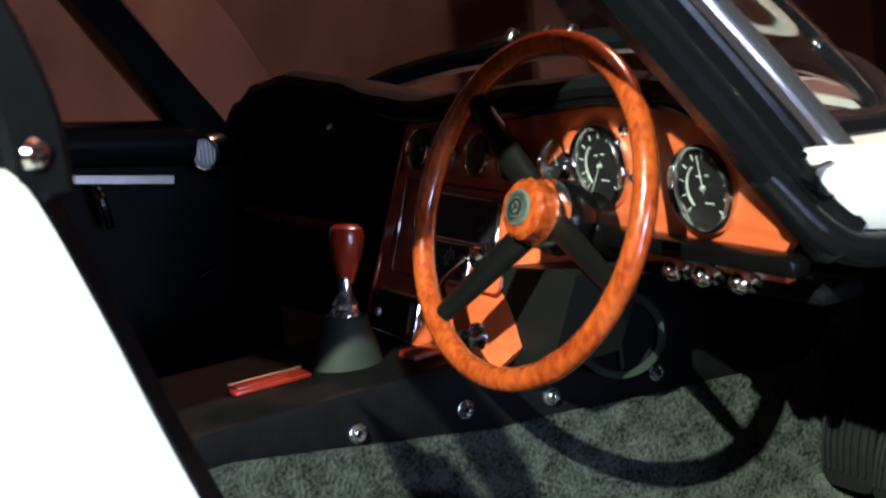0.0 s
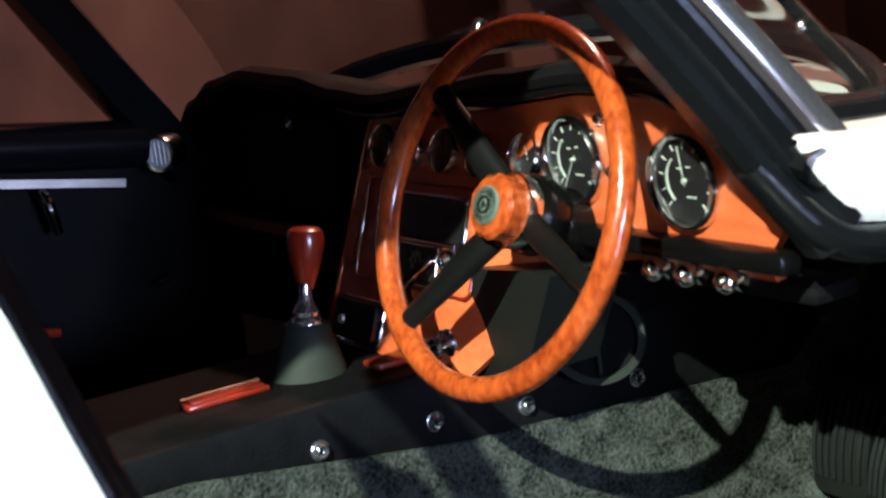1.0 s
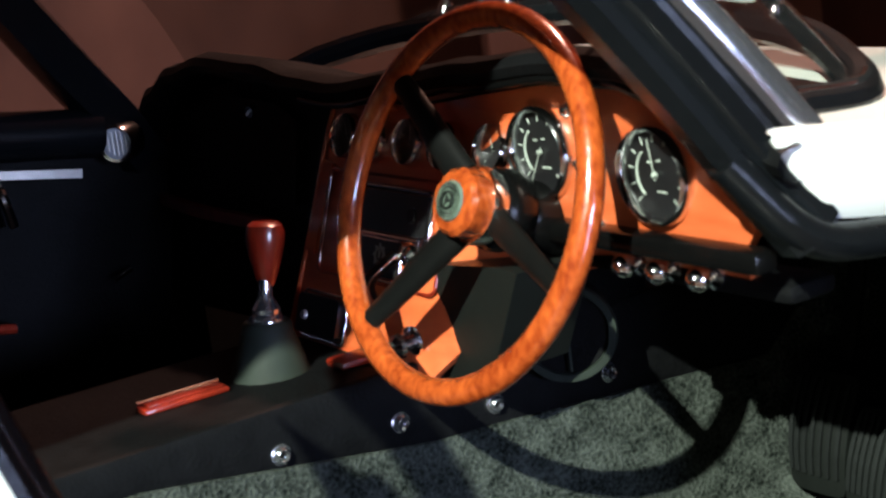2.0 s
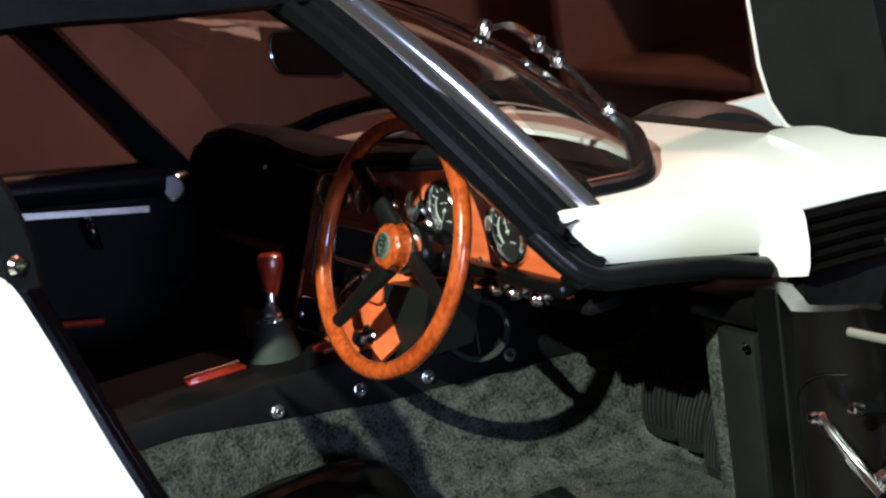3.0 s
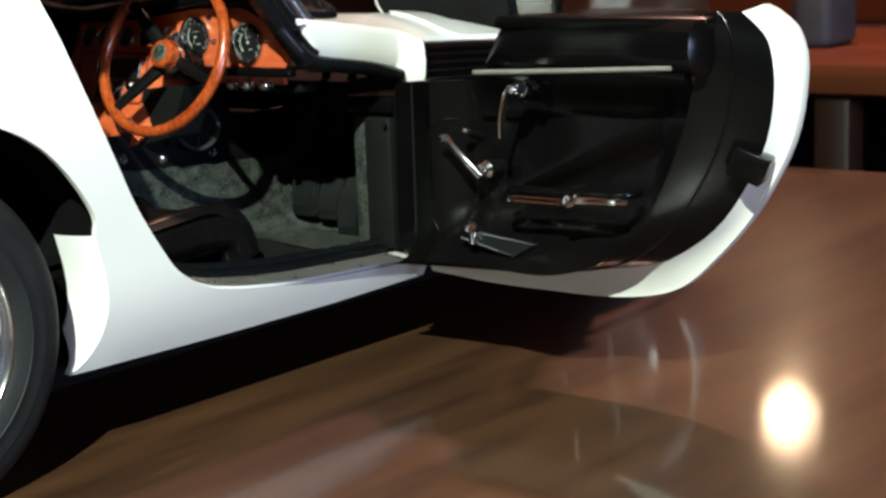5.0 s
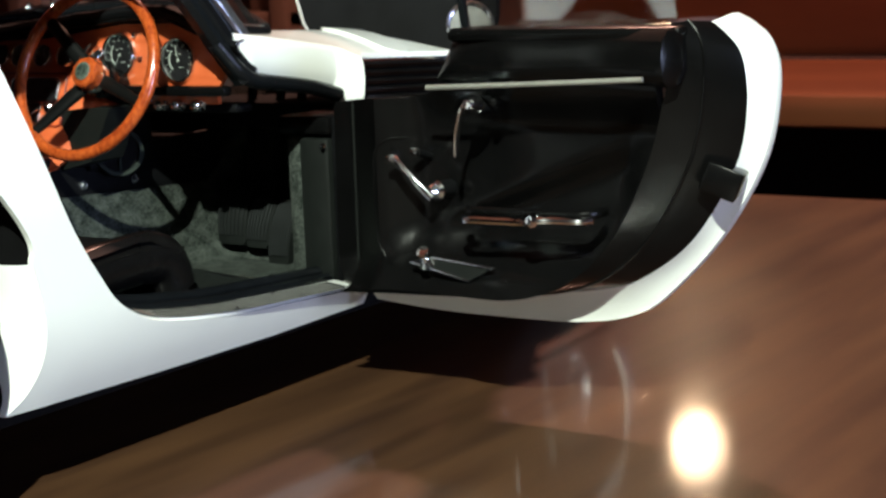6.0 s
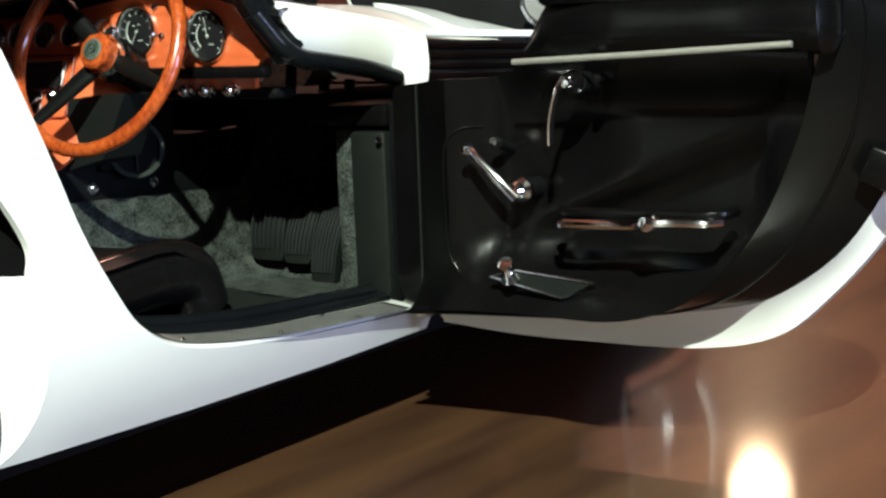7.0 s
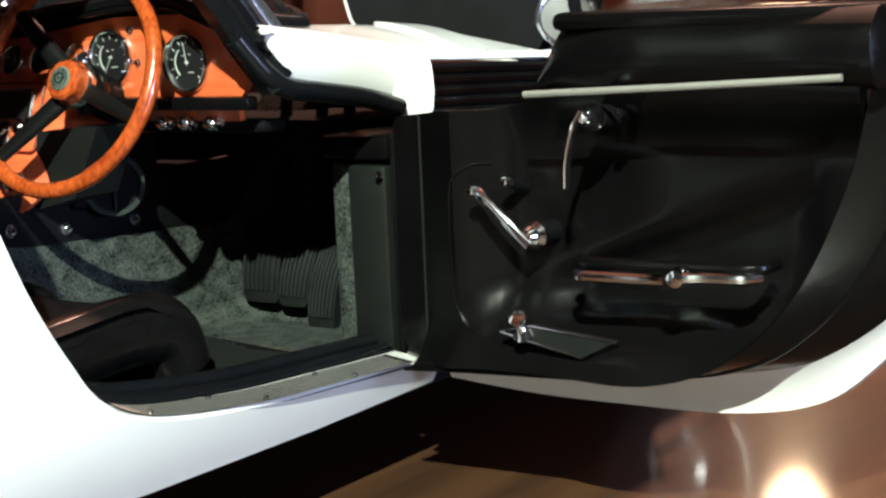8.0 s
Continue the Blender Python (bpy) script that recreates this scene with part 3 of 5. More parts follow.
head = spline([(0.69, -0.50, 1.155), (0.72, -0.46, 1.16), (0.76, -0.30, 1.175), (0.79, 0.0, 1.185), (0.76, 0.30, 1.175), (0.72, 0.46, 1.16), (0.69, 0.50, 1.155)], 8)
rows = []
for k in range(9):
    u = k / 8
    rows.append([b.lerp(h, u) + Vector((0.03, 0, 0.03)) * math.sin(math.pi * u) for b, h in zip(base, head)])
glass = part("windscreen", loft(rows), SCREEN, car, "clear windscreen glass reflecting the room")
glass.visible_shadow = False
part("windscreen_seal", sweep(base, 0.019), SEAL, car, "black windscreen seal")
part("screen_trim", sweep([p + Vector((0.002, -0.004, 0.016)) for p in base[:9]], 0.005), CHROME, car, "short chrome corner trim")
part("roof_header", sweep(head, [(-0.03, -0.025), (0.03, -0.025), (0.03, 0.02), (-0.03, 0.02)]), SEAL, car)
for sgn in (1, -1):
    rail = spline([(0.69, -0.50 * sgn, 1.150), (0.5, -0.50 * sgn, 1.166), (0.25, -0.50 * sgn, 1.186), (-0.1, -0.48 * sgn, 1.15)], 6)
    part("roof_rail", sweep(rail, [(-0.034, -0.014), (-0.02, -0.021), (0.02, -0.021), (0.036, -0.014), (0.045, 0.05), (-0.04, 0.055)]), SEAL, car, "black roof rail over the door")
xs = [-0.4 + 0.1 * k for k in range(12)]
part("roof", loft([[(x, y, 1.245 - 0.036 * (y / 0.5) ** 4 - 0.25 * max(0, 0.2 - x) ** 2) for x in xs] for y in [-0.5 + 0.1 * k for k in range(11)]]), WHITE, car)
part("headlining", loft([[(x, y, 1.205 - 0.036 * (y / 0.5) ** 4 - 0.25 * max(0, 0.2 - x) ** 2) for x in xs] for y in [-0.52 + 0.13 * k for k in range(9)]]), BLACK, car)

# wipers
wipers = empty("wiper_set", (1.3, -0.2, 0.86), car, "chrome windscreen wipers")
for pts in (((0.983, -0.452, 1.045), (1.06, -0.40, 1.035), (1.13, -0.36, 0.995), (1.19, -0.35, 0.94), (1.25, -0.351, 0.868)), ((1.22, 0.50, 0.83), (1.26, 0.41, 0.85), (1.285, 0.32, 0.87), (1.30, 0.19, 0.875))):
    line = spline(pts, 5)
    part("wiper_arm", sweep(line, [(-0.008, -0.004), (0.008, -0.004), (0.006, 0.004), (-0.006, 0.004)]), CHROME, wipers)
    part("wiper_blade", sweep([p + Vector((-0.012, 0.03, -0.028)) for p in line[3:16]], [(-0.003, -0.006), (0.003, -0.006), (0.003, 0.006), (-0.003, 0.006)]), CHROME, wipers)
    for p in (line[0], line[10], line[13], line[-1]):
        part("wiper_joint", lathe([(0, 0.014), (0.009, 0.012), (0.012, 0.0), (0.009, -0.012), (0, -0.014)], p, (0.5, 0, 1), 14), CHROME, wipers)

# rear-view mirror
rv = empty("rear_view_mirror", (0.90, -0.01, 1.05), car, "black framed rear-view mirror")
rv_pose = pose(0.922, -0.008, 1.012, 0, 0, 6)
rv_line = [(a * (1 - 0.25 * b), b) for a, b in rounded(0.225, 0.074, 0.034)]
part("mirror_shell", turned(sheet(rv_line, lambda a, b, d: (d, a, b), 0.03, 0.05), rv_pose), SATIN, rv)
part("mirror_face", turned(sheet([(a * 0.95, b * 0.88) for a, b in rv_line], lambda a, b, d: (d - 0.002, a, b), 0.004, 0.05), rv_pose), TINTED, rv, "dim mirror glass")
part("mirror_rim", turned(sweep([(-0.001, a, b) for a, b in rv_line], 0.0035, ring=True, up=(1, 0, 0)), rv_pose), LIP, rv, "bright mirror rim")
part("mirror_stem", sweep([(0.94, -0.008, 1.04), (0.95, -0.008, 1.10), (0.90, -0.008, 1.165)], 0.008, up=(0, 1, 0)), CHROME, rv)


# ---- rear wheel ----
def wheel(x, y, z, side):
    w = empty("rear_wheel" if x < 1 else "front_wheel", (x, y, z), car, "black tyre on a grey slotted cast wheel")
    ax = (0, side, 0)
    side_wall = [(0.200, 0.0), (0.208, 0.010), (0.216, 0.015), (0.228, 0.020), (0.2345, 0.0215), (0.236, 0.0235), (0.2385, 0.0235), (0.240, 0.0225), (0.255, 0.0225), (0.2685, 0.021), (0.270, 0.019), (0.272, 0.019), (0.274, 0.0185), (0.290, 0.015), (0.304, 0.009), (0.313, 0.0), (0.3185, -0.012), (0.321, -0.03), (0.321, -0.05), (0.317, -0.052), (0.317, -0.058), (0.321, -0.06), (0.321, -0.10), (0.318, -0.14), (0.30, -0.17), (0.21, -0.16)]
    part("tyre", lathe(side_wall, (x, y, z), ax, 112), TYRE, w)
    part("rim", lathe([(0.183, -0.008), (0.186, -0.001), (0.190, 0.001), (0.193, 0.0), (0.195, 0.006), (0.200, 0.011), (0.205, 0.010), (0.2075, 0.005), (0.2075, -0.02), (0.2, -0.15)], (x, y, z), ax, 112), LIP, w, "polished wheel lip")
    part("barrel", lathe([(0.145, -0.06), (0.147, -0.026), (0.151, -0.018), (0.157, -0.0155), (0.172, -0.014), (0.176, -0.011), (0.1835, -0.0075)], (x, y, z), ax, 96), MAG, w)
    part("dish", lathe([(0.0, -0.075), (0.150, -0.075), (0.155, -0.05)], (x, y, z), ax, 48), DARKIN, w)
    part("brake_disc", lathe([(0.05, -0.062), (0.118, -0.062), (0.120, -0.066), (0.120, -0.073)], (x, y, z), ax, 48), DULL, w)
    for k in range(8):
        a = 2 * math.pi * (k + 0.82) / 8
        side_line = [(0.045, 0.018), (0.064, 0.0245), (0.080, 0.0235), (0.098, 0.020), (0.120, 0.022), (0.136, 0.030), (0.146, 0.042), (0.150, 0.057), (0.158, 0.064)]
        blade = sheet(side_line + [(p, -q) for p, q in side_line[::-1]], lambda p, q, d: (p, q, -0.024 - d + 0.014 * math.exp(-(q / 0.0075) ** 2) * max(0, min(1, (0.166 - p) / 0.02)) + 0.004 * math.exp(-((abs(q) - 0.019) / 0.003) ** 2)), 0.03, 0.0055)
        m = Matrix.Translation((x, y, z)) @ Vector((0, 0, 1)).rotation_difference(Vector(ax)).to_matrix().to_4x4() @ Matrix.Rotation(a, 4, "Z")
        part("spoke", turned(blade, m), MAG, w)
    for k in range(5):
        a = 2 * math.pi * (k + 0.3) / 5
        part("wheel_nut", lathe([(0, 0.012), (0.006, 0.011), (0.008, 0.006), (0.008, -0.01)], (x + 0.052 * math.cos(a), y, z + 0.052 * math.sin(a)), ax, 6), LIP, w)
    part("hub", lathe([(0, 0.02), (0.028, 0.018), (0.034, 0.008), (0.045, 0.0), (0.06, -0.012), (0.065, -0.05), (0, -0.05)], (x, y, z), ax), MAG, w)
    return w


wheel(-0.16, -0.735, 0.315, -1)
wheel(-0.16, 0.735, 0.315, 1)
wheel(2.17, -0.70, 0.315, -1)
wheel(2.17, 0.70, 0.315, 1)

# left side shell, so that the cabin is closed
left_flank = [(x, z) for x, z in [(-0.9, 0.25), (-0.9, 0.80), (-0.3, 0.84), (0.2, 0.75), (1.0, 0.72), (1.38, 0.70), (1.45, 0.60), (2.6, 0.58), (2.6, 0.3), (2.5, 0.12), (0.2, 0.12)]]
part("left_flank", sheet(left_flank, lambda x, z, d: (x, -side_y(x, z) - d, z), 0.03, 0.12), WHITE, car, "white far side of the body")

# unseen black sheets added to block the gap underneath; front flanks, tail and rear deck
part("left_gap_blocker", sheet([(-0.9, 0.03), (2.6, 0.03), (2.6, 0.22), (-0.9, 0.22)], lambda x, z, d: (x, 0.60 + d, z), 0.02, 0.5), DARKIN, car)
part("front_gap_blocker", box((2.56, -0.60, 0.03), (2.60, 0.60, 0.40), 0.01), DARKIN, car)
for sgn in (1, -1):
    cutout = [(x, z) for x, z in arch(0.37, 2.17, 0.315, -18, 198, 22)][::-1]
    front = [(1.80, 0.19)] + cutout + [(2.62, 0.22), (2.66, 0.34), (2.60, 0.42), (2.45, 0.50), (2.2, 0.70 if sgn > 0 else 0.55), (1.80, 0.70 if sgn > 0 else 0.58)]
    front = [(x, min(z, 0.58 + 0.3 * max(0, 2.1 - x))) for x, z in front]
    part("front_wing_side", sheet(front, lambda x, z, d, s=sgn: (x, -s * (0.79 - 0.06 * max(0, (x - 2.2) / 0.4) ** 2 - 0.10 * max(0, (0.36 - z) / 0.2) ** 2 * 0.6 - d), z), 0.012, 0.06), WHITE, car, "white front wing side with wheel arch")
rows = []
for k in range(15):
    y = -0.655 + 1.31 * k / 14
    rows.append([(x, y, 0.925 - 0.10 * max(0, (-x - 0.45) / 0.5) ** 2 + 0.015 * (1 - (y / 0.655) ** 2)) for x in [-0.93 + 0.07 * i for i in range(13)]])
part("rear_deck", loft(rows), WHITE, car, "white rear deck")
rows = []
for z, x in ((0.835, -0.93), (0.80, -0.965), (0.70, -0.985), (0.5, -0.98), (0.32, -0.95), (0.24, -0.90)):
    rows.append([(x + 0.10 * abs(y / 0.72) ** 3, y, z) for y in [-0.72 + 0.06 * k for k in range(25)]])
part("tail_panel", loft(rows), WHITE, car, "white tail panel")
rear_glass = part("rear_window", loft([[(-0.38 - 0.40 * u, y * (1 + 0.15 * u), mix(1.105, 0.945, u)) for y in [-0.46 + 0.092 * k for k in range(11)]] for u in (0, 0.25, 0.5, 0.75, 1)]), GLASS, car, "clear sloping rear window")
rear_glass.visible_shadow = False

# ---- cabin: floor, tunnel, seats ----
def tunnel_foot(x):
    return mix(mix(0.50, 0.448, (x - 0.55) / 0.35), 0.432, (x - 0.9) / 0.5)


xs = [0.25 + 0.05 * k for k in range(29)]


def carpet_row(x):
    f = tunnel_foot(x)
    lift = max(0, x - 1.35) * 0.95
    q = max(0, x - 0.95) * 0.12
    return [(x, -0.66, 0.252 + lift), (x, -0.60, 0.243 + lift), (x, -0.30, 0.245 + lift), (x, -0.20 - q, 0.257 + lift), (x, -0.172 - q, 0.285 + lift), (x, -0.162 - q, mix(0.285, f, 0.4) + lift), (x, -0.150 - q, mix(0.285, f, 0.8) + lift), (x, -0.142 - q, f + lift), (x, -0.10, f + 0.01 + lift)]


carpet = part("carpet", loft([carpet_row(x) for x in xs]), CARPET, car, "speckled grey-green cabin carpet")
part("cabin_floor", box((0.0, 0.0, 0.22), (1.5, 0.66, 0.26), 0.01), BLACK, car)
part("bulkhead", box((1.62, -0.62, 0.22), (1.66, 0.62, 0.64), 0.01), BLACK, car)
part("rear_bulkhead", box((-0.12, -0.60, 0.22), (-0.06, 0.60, 0.95), 0.02), BLACK, car)

tun_rows = []
for x in [0.30 + 0.05 * k for k in range(23)]:
    top = 0.533 if x < 1.0 else 0.533 + (x - 1.0) * 0.05
    yl = -0.138 - max(0, x - 0.95) * 0.12
    tun_rows.append([(x, yl + 0.006, tunnel_foot(x) - 0.02), (x, yl, tunnel_foot(x) - 0.004), (x, yl, top), (x, yl + 0.003, top + 0.007), (x, yl + 0.009, top + 0.009), (x, yl + 0.016, top + 0.007), (x, yl + 0.022, top - 0.002), (x, 0.16, top - 0.002), (x, 0.178, top - 0.01), (x, 0.18, 0.25)])
tunnel = part("centre_tunnel", loft(tun_rows), BLACK, car, "black trimmed centre tunnel")
for x, y, z in ((0.706, -0.138, 0.492), (0.852, -0.138, 0.484), (0.975, -0.142, 0.470), (1.125, -0.160, 0.468)):
    part("bolt", lathe([(0.0, 0.0035), (0.0038, 0.0035), (0.0045, 0.0065), (0.0065, 0.0078), (0.0088, 0.0055), (0.0095, 0.002), (0.0115, 0.0015), (0.0118, -0.002)], (x, y, z), (0, -1, 0), 24), LIP, tunnel, "bright socket bolt with a dark hollow")
    # flat black disc that stands in for shade in the bolt's hollow
    part("bolt_hollow_shade", lathe([(0.0, 0.0039), (0.0036, 0.0039), (0.0038, 0.0034)], (x, y, z), (0, -1, 0), 6), DARKIN, tunnel)
part("ash_tray", joined(box((0.62, -0.006, 0.531), (0.722, 0.022, 0.538), 0.003), box((0.626, -0.002, 0.538), (0.716, 0.016, 0.541), 0.0012)), KNOBWOOD, car, "red wooden tray on the tunnel")
part("tray_rim", sweep([(0.622, 0.020, 0.540), (0.720, 0.020, 0.540)], 0.0022), CHROME, car)
part("tunnel_inlay", box((0.835, -0.06, 0.531), (0.90, -0.02, 0.541), 0.004), KNOBWOOD, car, "red wooden inlay ahead of the gear lever")

gear = empty("gear_lever", (0.785, 0.02, 0.533), car, "gear lever with dark red wooden knob and rubber boot")
part("boot", lathe([(0.052, 0.0), (0.050, 0.008), (0.044, 0.02), (0.036, 0.045), (0.030, 0.062), (0.0285, 0.072), (0.025, 0.076), (0.0, 0.076)], (0.785, 0.02, 0.515), (0.08, 0, 1), 32), BOOT, gear, "grey rubber boot")
part("collar", lathe([(0.020, 0), (0.020, 0.005), (0.016, 0.011), (0.0165, 0.016), (0.0125, 0.022), (0.0085, 0.030), (0.0075, 0.050), (0.0, 0.050)], (0.791, 0.021, 0.588), (0.12, 0, 1), 32), LIP, gear, "chrome collar")
part("knob", lathe([(0.0, 0.0), (0.009, 0.001), (0.013, 0.012), (0.0185, 0.032), (0.022, 0.05), (0.0225, 0.06), (0.020, 0.069), (0.014, 0.0735), (0.0, 0.074)], (0.799, 0.024, 0.628), (0.15, 0.02, 1), 28), KNOBWOOD, gear, "dark red polished wooden knob")


def seat(y0, y1, name, label):
    s = empty(name, (0.5, (y0 + y1) / 2, 0.26), car, label)
    w = y1 - y0
    rows = []
    for k in range(15):
        u = k / 14
        x = 0.20 + 0.60 * u
        nose = max(0, (u - 0.80) / 0.20)
        z = 0.368 + 0.052 * u - 0.075 * nose ** 2
        rows.append([(x, y0 + w * v, z + 0.018 * (abs(v - 0.5) * 2) ** 3 - 0.10 * max(0, abs(v - 0.5) * 2 - 0.86) ** 1.0 * 1.2) for v in [i / 16 for i in range(17)]])
    rows.append([(0.805, y0 + w * i / 16, 0.25) for i in range(17)])
    part("cushion", loft(rows), BLACK, s, "matt black seat cushion")
    for y in (y0 + 0.045, y1 - 0.045):
        path = spline([(0.20, y, 0.315), (0.42, y, 0.338), (0.62, y, 0.362), (0.74, y, 0.366), (0.795, y, 0.345), (0.818, y, 0.290)], 6)
        part("bolster", sweep(path, [(0.046 * math.cos(a), 0.056 * math.sin(a)) for a in (2 * math.pi * i / 20 for i in range(20))]), LEATHER, s, "glossy black side bolster")
        part("piping", sweep([p + Vector((0, -0.040, 0.024)) for p in path], 0.0035), LEATHER, s)
    back = [[(x0 - 0.30 * v, y0 + w * i / 10, 0.36 + 0.42 * v) for i in range(11)] for x0, v in ((0.24, 0), (0.23, 0.3), (0.22, 0.6), (0.20, 0.9), (0.14, 1.0), (0.05, 0.95), (0.06, 0.1))]
    part("backrest", loft(back), BLACK, s)
    return s


seat(-0.585, -0.20, "driver_seat", "black low bucket seat on the cabin floor")
seat(0.20, 0.585, "passenger_seat", "black low bucket seat beside the tunnel")
mat = sheet([(0.84, -0.575), (0.93, -0.60), (1.04, -0.625), (1.112, -0.28), (0.84, -0.28)], lambda x, y, d: (x, y, 0.268 - d), 0.024, 0.1)
mat_ob = part("floor_mat", mat, BLACK, car, "black ribbed rubber floor mat")
for k in range(15):
    x = 0.852 + k * 0.0155
    part("mat_rib", box((x, -0.595 if x < 1.03 else -0.50 + (x - 1.03) * 2.4, 0.266), (x + 0.007, -0.285, 0.2725), 0.002, 1), GREYP, mat_ob)

# right kick panel
part("kick_carpet", box((1.235, -0.575, 0.215), (1.55, -0.537, 0.565), 0.006), CARPET, car, "speckled carpet edge on the kick panel")
part("kick_board", box((1.225, -0.66, 0.215), (1.28, -0.578, 0.563), 0.008), GREYP, car, "dark grey kick board")
part("kick_latch", lathe([(0, 0.006), (0.006, 0.005), (0.007, 0)], (1.215, -0.655, 0.548), (-1, 0, 0), 12), CHROME, car)
part("lower_hinge", box((1.215, -0.745, 0.212), (1.30, -0.69, 0.246), 0.008), DULL, car, "bare metal lower hinge")
part("hinge_post", box((1.235, -0.688, 0.235), (1.30, -0.662, 0.615), 0.008), BLACK, car, "black hinge post")
part("kick_bracket", box((1.222, -0.668, 0.572), (1.40, -0.525, 0.614), 0.008), SATIN, car, "black bracket over the kick panel")


# pedals
def pedal(y0, y1, z0, z1, lean, name, label):
    """A curved rubber pad, narrower at its foot, with upright treads and a plain heel."""
    p = empty(name, (1.35, (y0 + y1) / 2, z0), car, label)
    m = pose(1.325, (y0 + y1) / 2, (z0 + z1) / 2, 0, 12, 0)
    w, hh = y1 - y0, z1 - z0

    def bent(a, b, d):
        k = 1 - 0.16 * max(0, 0.5 - (b + hh / 2) / hh)
        return (d + 2.6 * b * b + 3.0 * a * a, a * k - lean * (b / hh), b)

    part("pad", turned(sheet(rounded(w, hh, 0.014), bent, 0.018, 0.012), m), GREYP, p)
    for k in range(7):
        a = -w / 2 + w * (k + 0.75) / 7.5
        zs = [-hh / 2 + hh * 0.16 + hh * 0.78 * i / 8 for i in range(9)]
        part("tread", turned(sweep([bent(a, b, -0.001) for b in zs], [(-0.0028, -0.003), (0.0028, -0.003), (0.0018, 0.003), (-0.0018, 0.003)], up=(1, 0, 0)), m), TYRE, p)
    part("arm", sweep([(1.37, (y0 + y1) / 2, (z0 + z1) / 2), (1.42, (y0 + y1) / 2, z1 + 0.1), (1.44, (y0 + y1) / 2, z1 + 0.25)], 0.012, up=(0, 1, 0)), BLACK, p)


pedal(-0.326, -0.234, 0.285, 0.432, 0.006, "clutch_pedal", "black ribbed rubber clutch pedal")
pedal(-0.402, -0.328, 0.281, 0.402, 0.016, "brake_pedal", "black ribbed rubber brake pedal")
pedal(-0.462, -0.398, 0.240, 0.401, 0.020, "throttle_pedal", "long black ribbed throttle pedal")

# heater outlet ring
ring = empty("heater_outlet", (1.05, -0.19, 0.54), car, "black round heater outlet with grey ring")
ax = Vector((-0.62, -0.78, 0.0)).normalized()
part("outlet_face", lathe([(0, 0.0), (0.049, 0.0), (0.051, -0.01), (0.051, -0.06)], (1.05, -0.19, 0.54), ax, 36), BLACK, ring)
part("outlet_ring", lathe([(0.046, 0.001), (0.047, 0.006), (0.055, 0.006), (0.057, 0.0), (0.055, -0.01)], (1.05, -0.19, 0.54), ax, 48), BOOT, ring)
part("outlet_bar", sweep([Vector((1.05, -0.19, 0.497)) + ax * 0.004, Vector((1.05, -0.19, 0.583)) + ax * 0.004], 0.0025, up=(1, 0, 0)), BOOT, ring)

# ---- dashboard ----
dash = empty("dashboard", (1.0, 0, 0.6), car, "orange wooden dashboard with black padded top")


def hood_z(y):
    pts = [(-0.66, 0.80), (-0.58, 0.84), (-0.45, 0.876), (-0.368, 0.879), (-0.217, 0.866), (-0.109, 0.855), (0.063, 0.838), (0.142, 0.843), (0.254, 0.858), (0.398, 0.864), (0.50, 0.848), (0.576, 0.818), (0.64, 0.77), (0.66, 0.74)]
    for (a, za), (b, zb) in zip(pts, pts[1:]):
        if a <= y <= b:
            t = (y - a) / (b - a)
            return za + (zb - za) * t * t * (3 - 2 * t)
    return pts[0][1] if y < 0 else pts[-1][1]


def fascia_x(y, z):
    slant = 0.34 * max(0, min(1, (y + 0.26) / 0.12))
    return 0.972 - slant * max(0, 0.80 - z) + 0.05 * max(0, (0.69 - z) / 0.05) * max(0, min(1, (-0.26 - y) / 0.06))


ys = [-0.66 + 0.012 * k for k in range(111)]
prof = ((0.975, -0.034), (0.945, -0.030), (0.932, -0.024), (0.927, -0.014), (0.934, -0.004), (0.955, 0.0), (1.0, -0.012), (1.05, -0.03), (1.2, -0.05), (1.3, -0.06))
part("padded_top", loft([[(x, y * (1 - 0.75 * max(0, x - 0.955)), hood_z(y) + dz if x < 1.1 else min(hood_z(y), 0.82) + dz) for x, dz in prof] for y in ys]), BLACK, dash, "black padded dash hood")
part("hood_piping", sweep([(0.934, y, hood_z(y) - 0.030) for y in ys if -0.64 < y < 0.14], 0.004, up=(1, 0, 0)), SATIN, dash)
fas = [(-0.545, 0.668), (-0.53, 0.645), (-0.30, 0.638), (-0.25, 0.635), (-0.185, 0.56), (-0.145, 0.515), (0.125, 0.512), (0.142, 0.53), (0.112, 0.80), (0.063, 0.80), (-0.03, 0.803), (-0.109, 0.81), (-0.217, 0.825), (-0.30, 0.835), (-0.45, 0.835), (-0.58, 0.80), (-0.61, 0.75)]
fascia = part("fascia", sheet(fas, lambda y, z, d: (fascia_x(y, z) + d, y, z), 0.012, 0.03), FASCIA, dash, "polished orange wooden fascia")
edge = spline([(fascia_x(y, z) - 0.002, y, z) for y, z in ((-0.145, 0.515), (0.0, 0.512), (0.125, 0.512), (0.142, 0.53), (0.128, 0.66), (0.112, 0.80), (0.063, 0.80), (-0.03, 0.803))], 5)
part("fascia_edge", sweep(edge, 0.003, up=(1, 0, 0)), FASCIA, dash, "thin polished wooden edging")
part("stack_box", box((0.985, -0.16, 0.50), (1.2, 0.12, 0.78), 0.01), BLACK, dash)
part("switch_rail", box((0.952, -0.60, 0.680), (0.98, -0.30, 0.702), 0.006), SATIN, dash, "black padded rail under the dials")


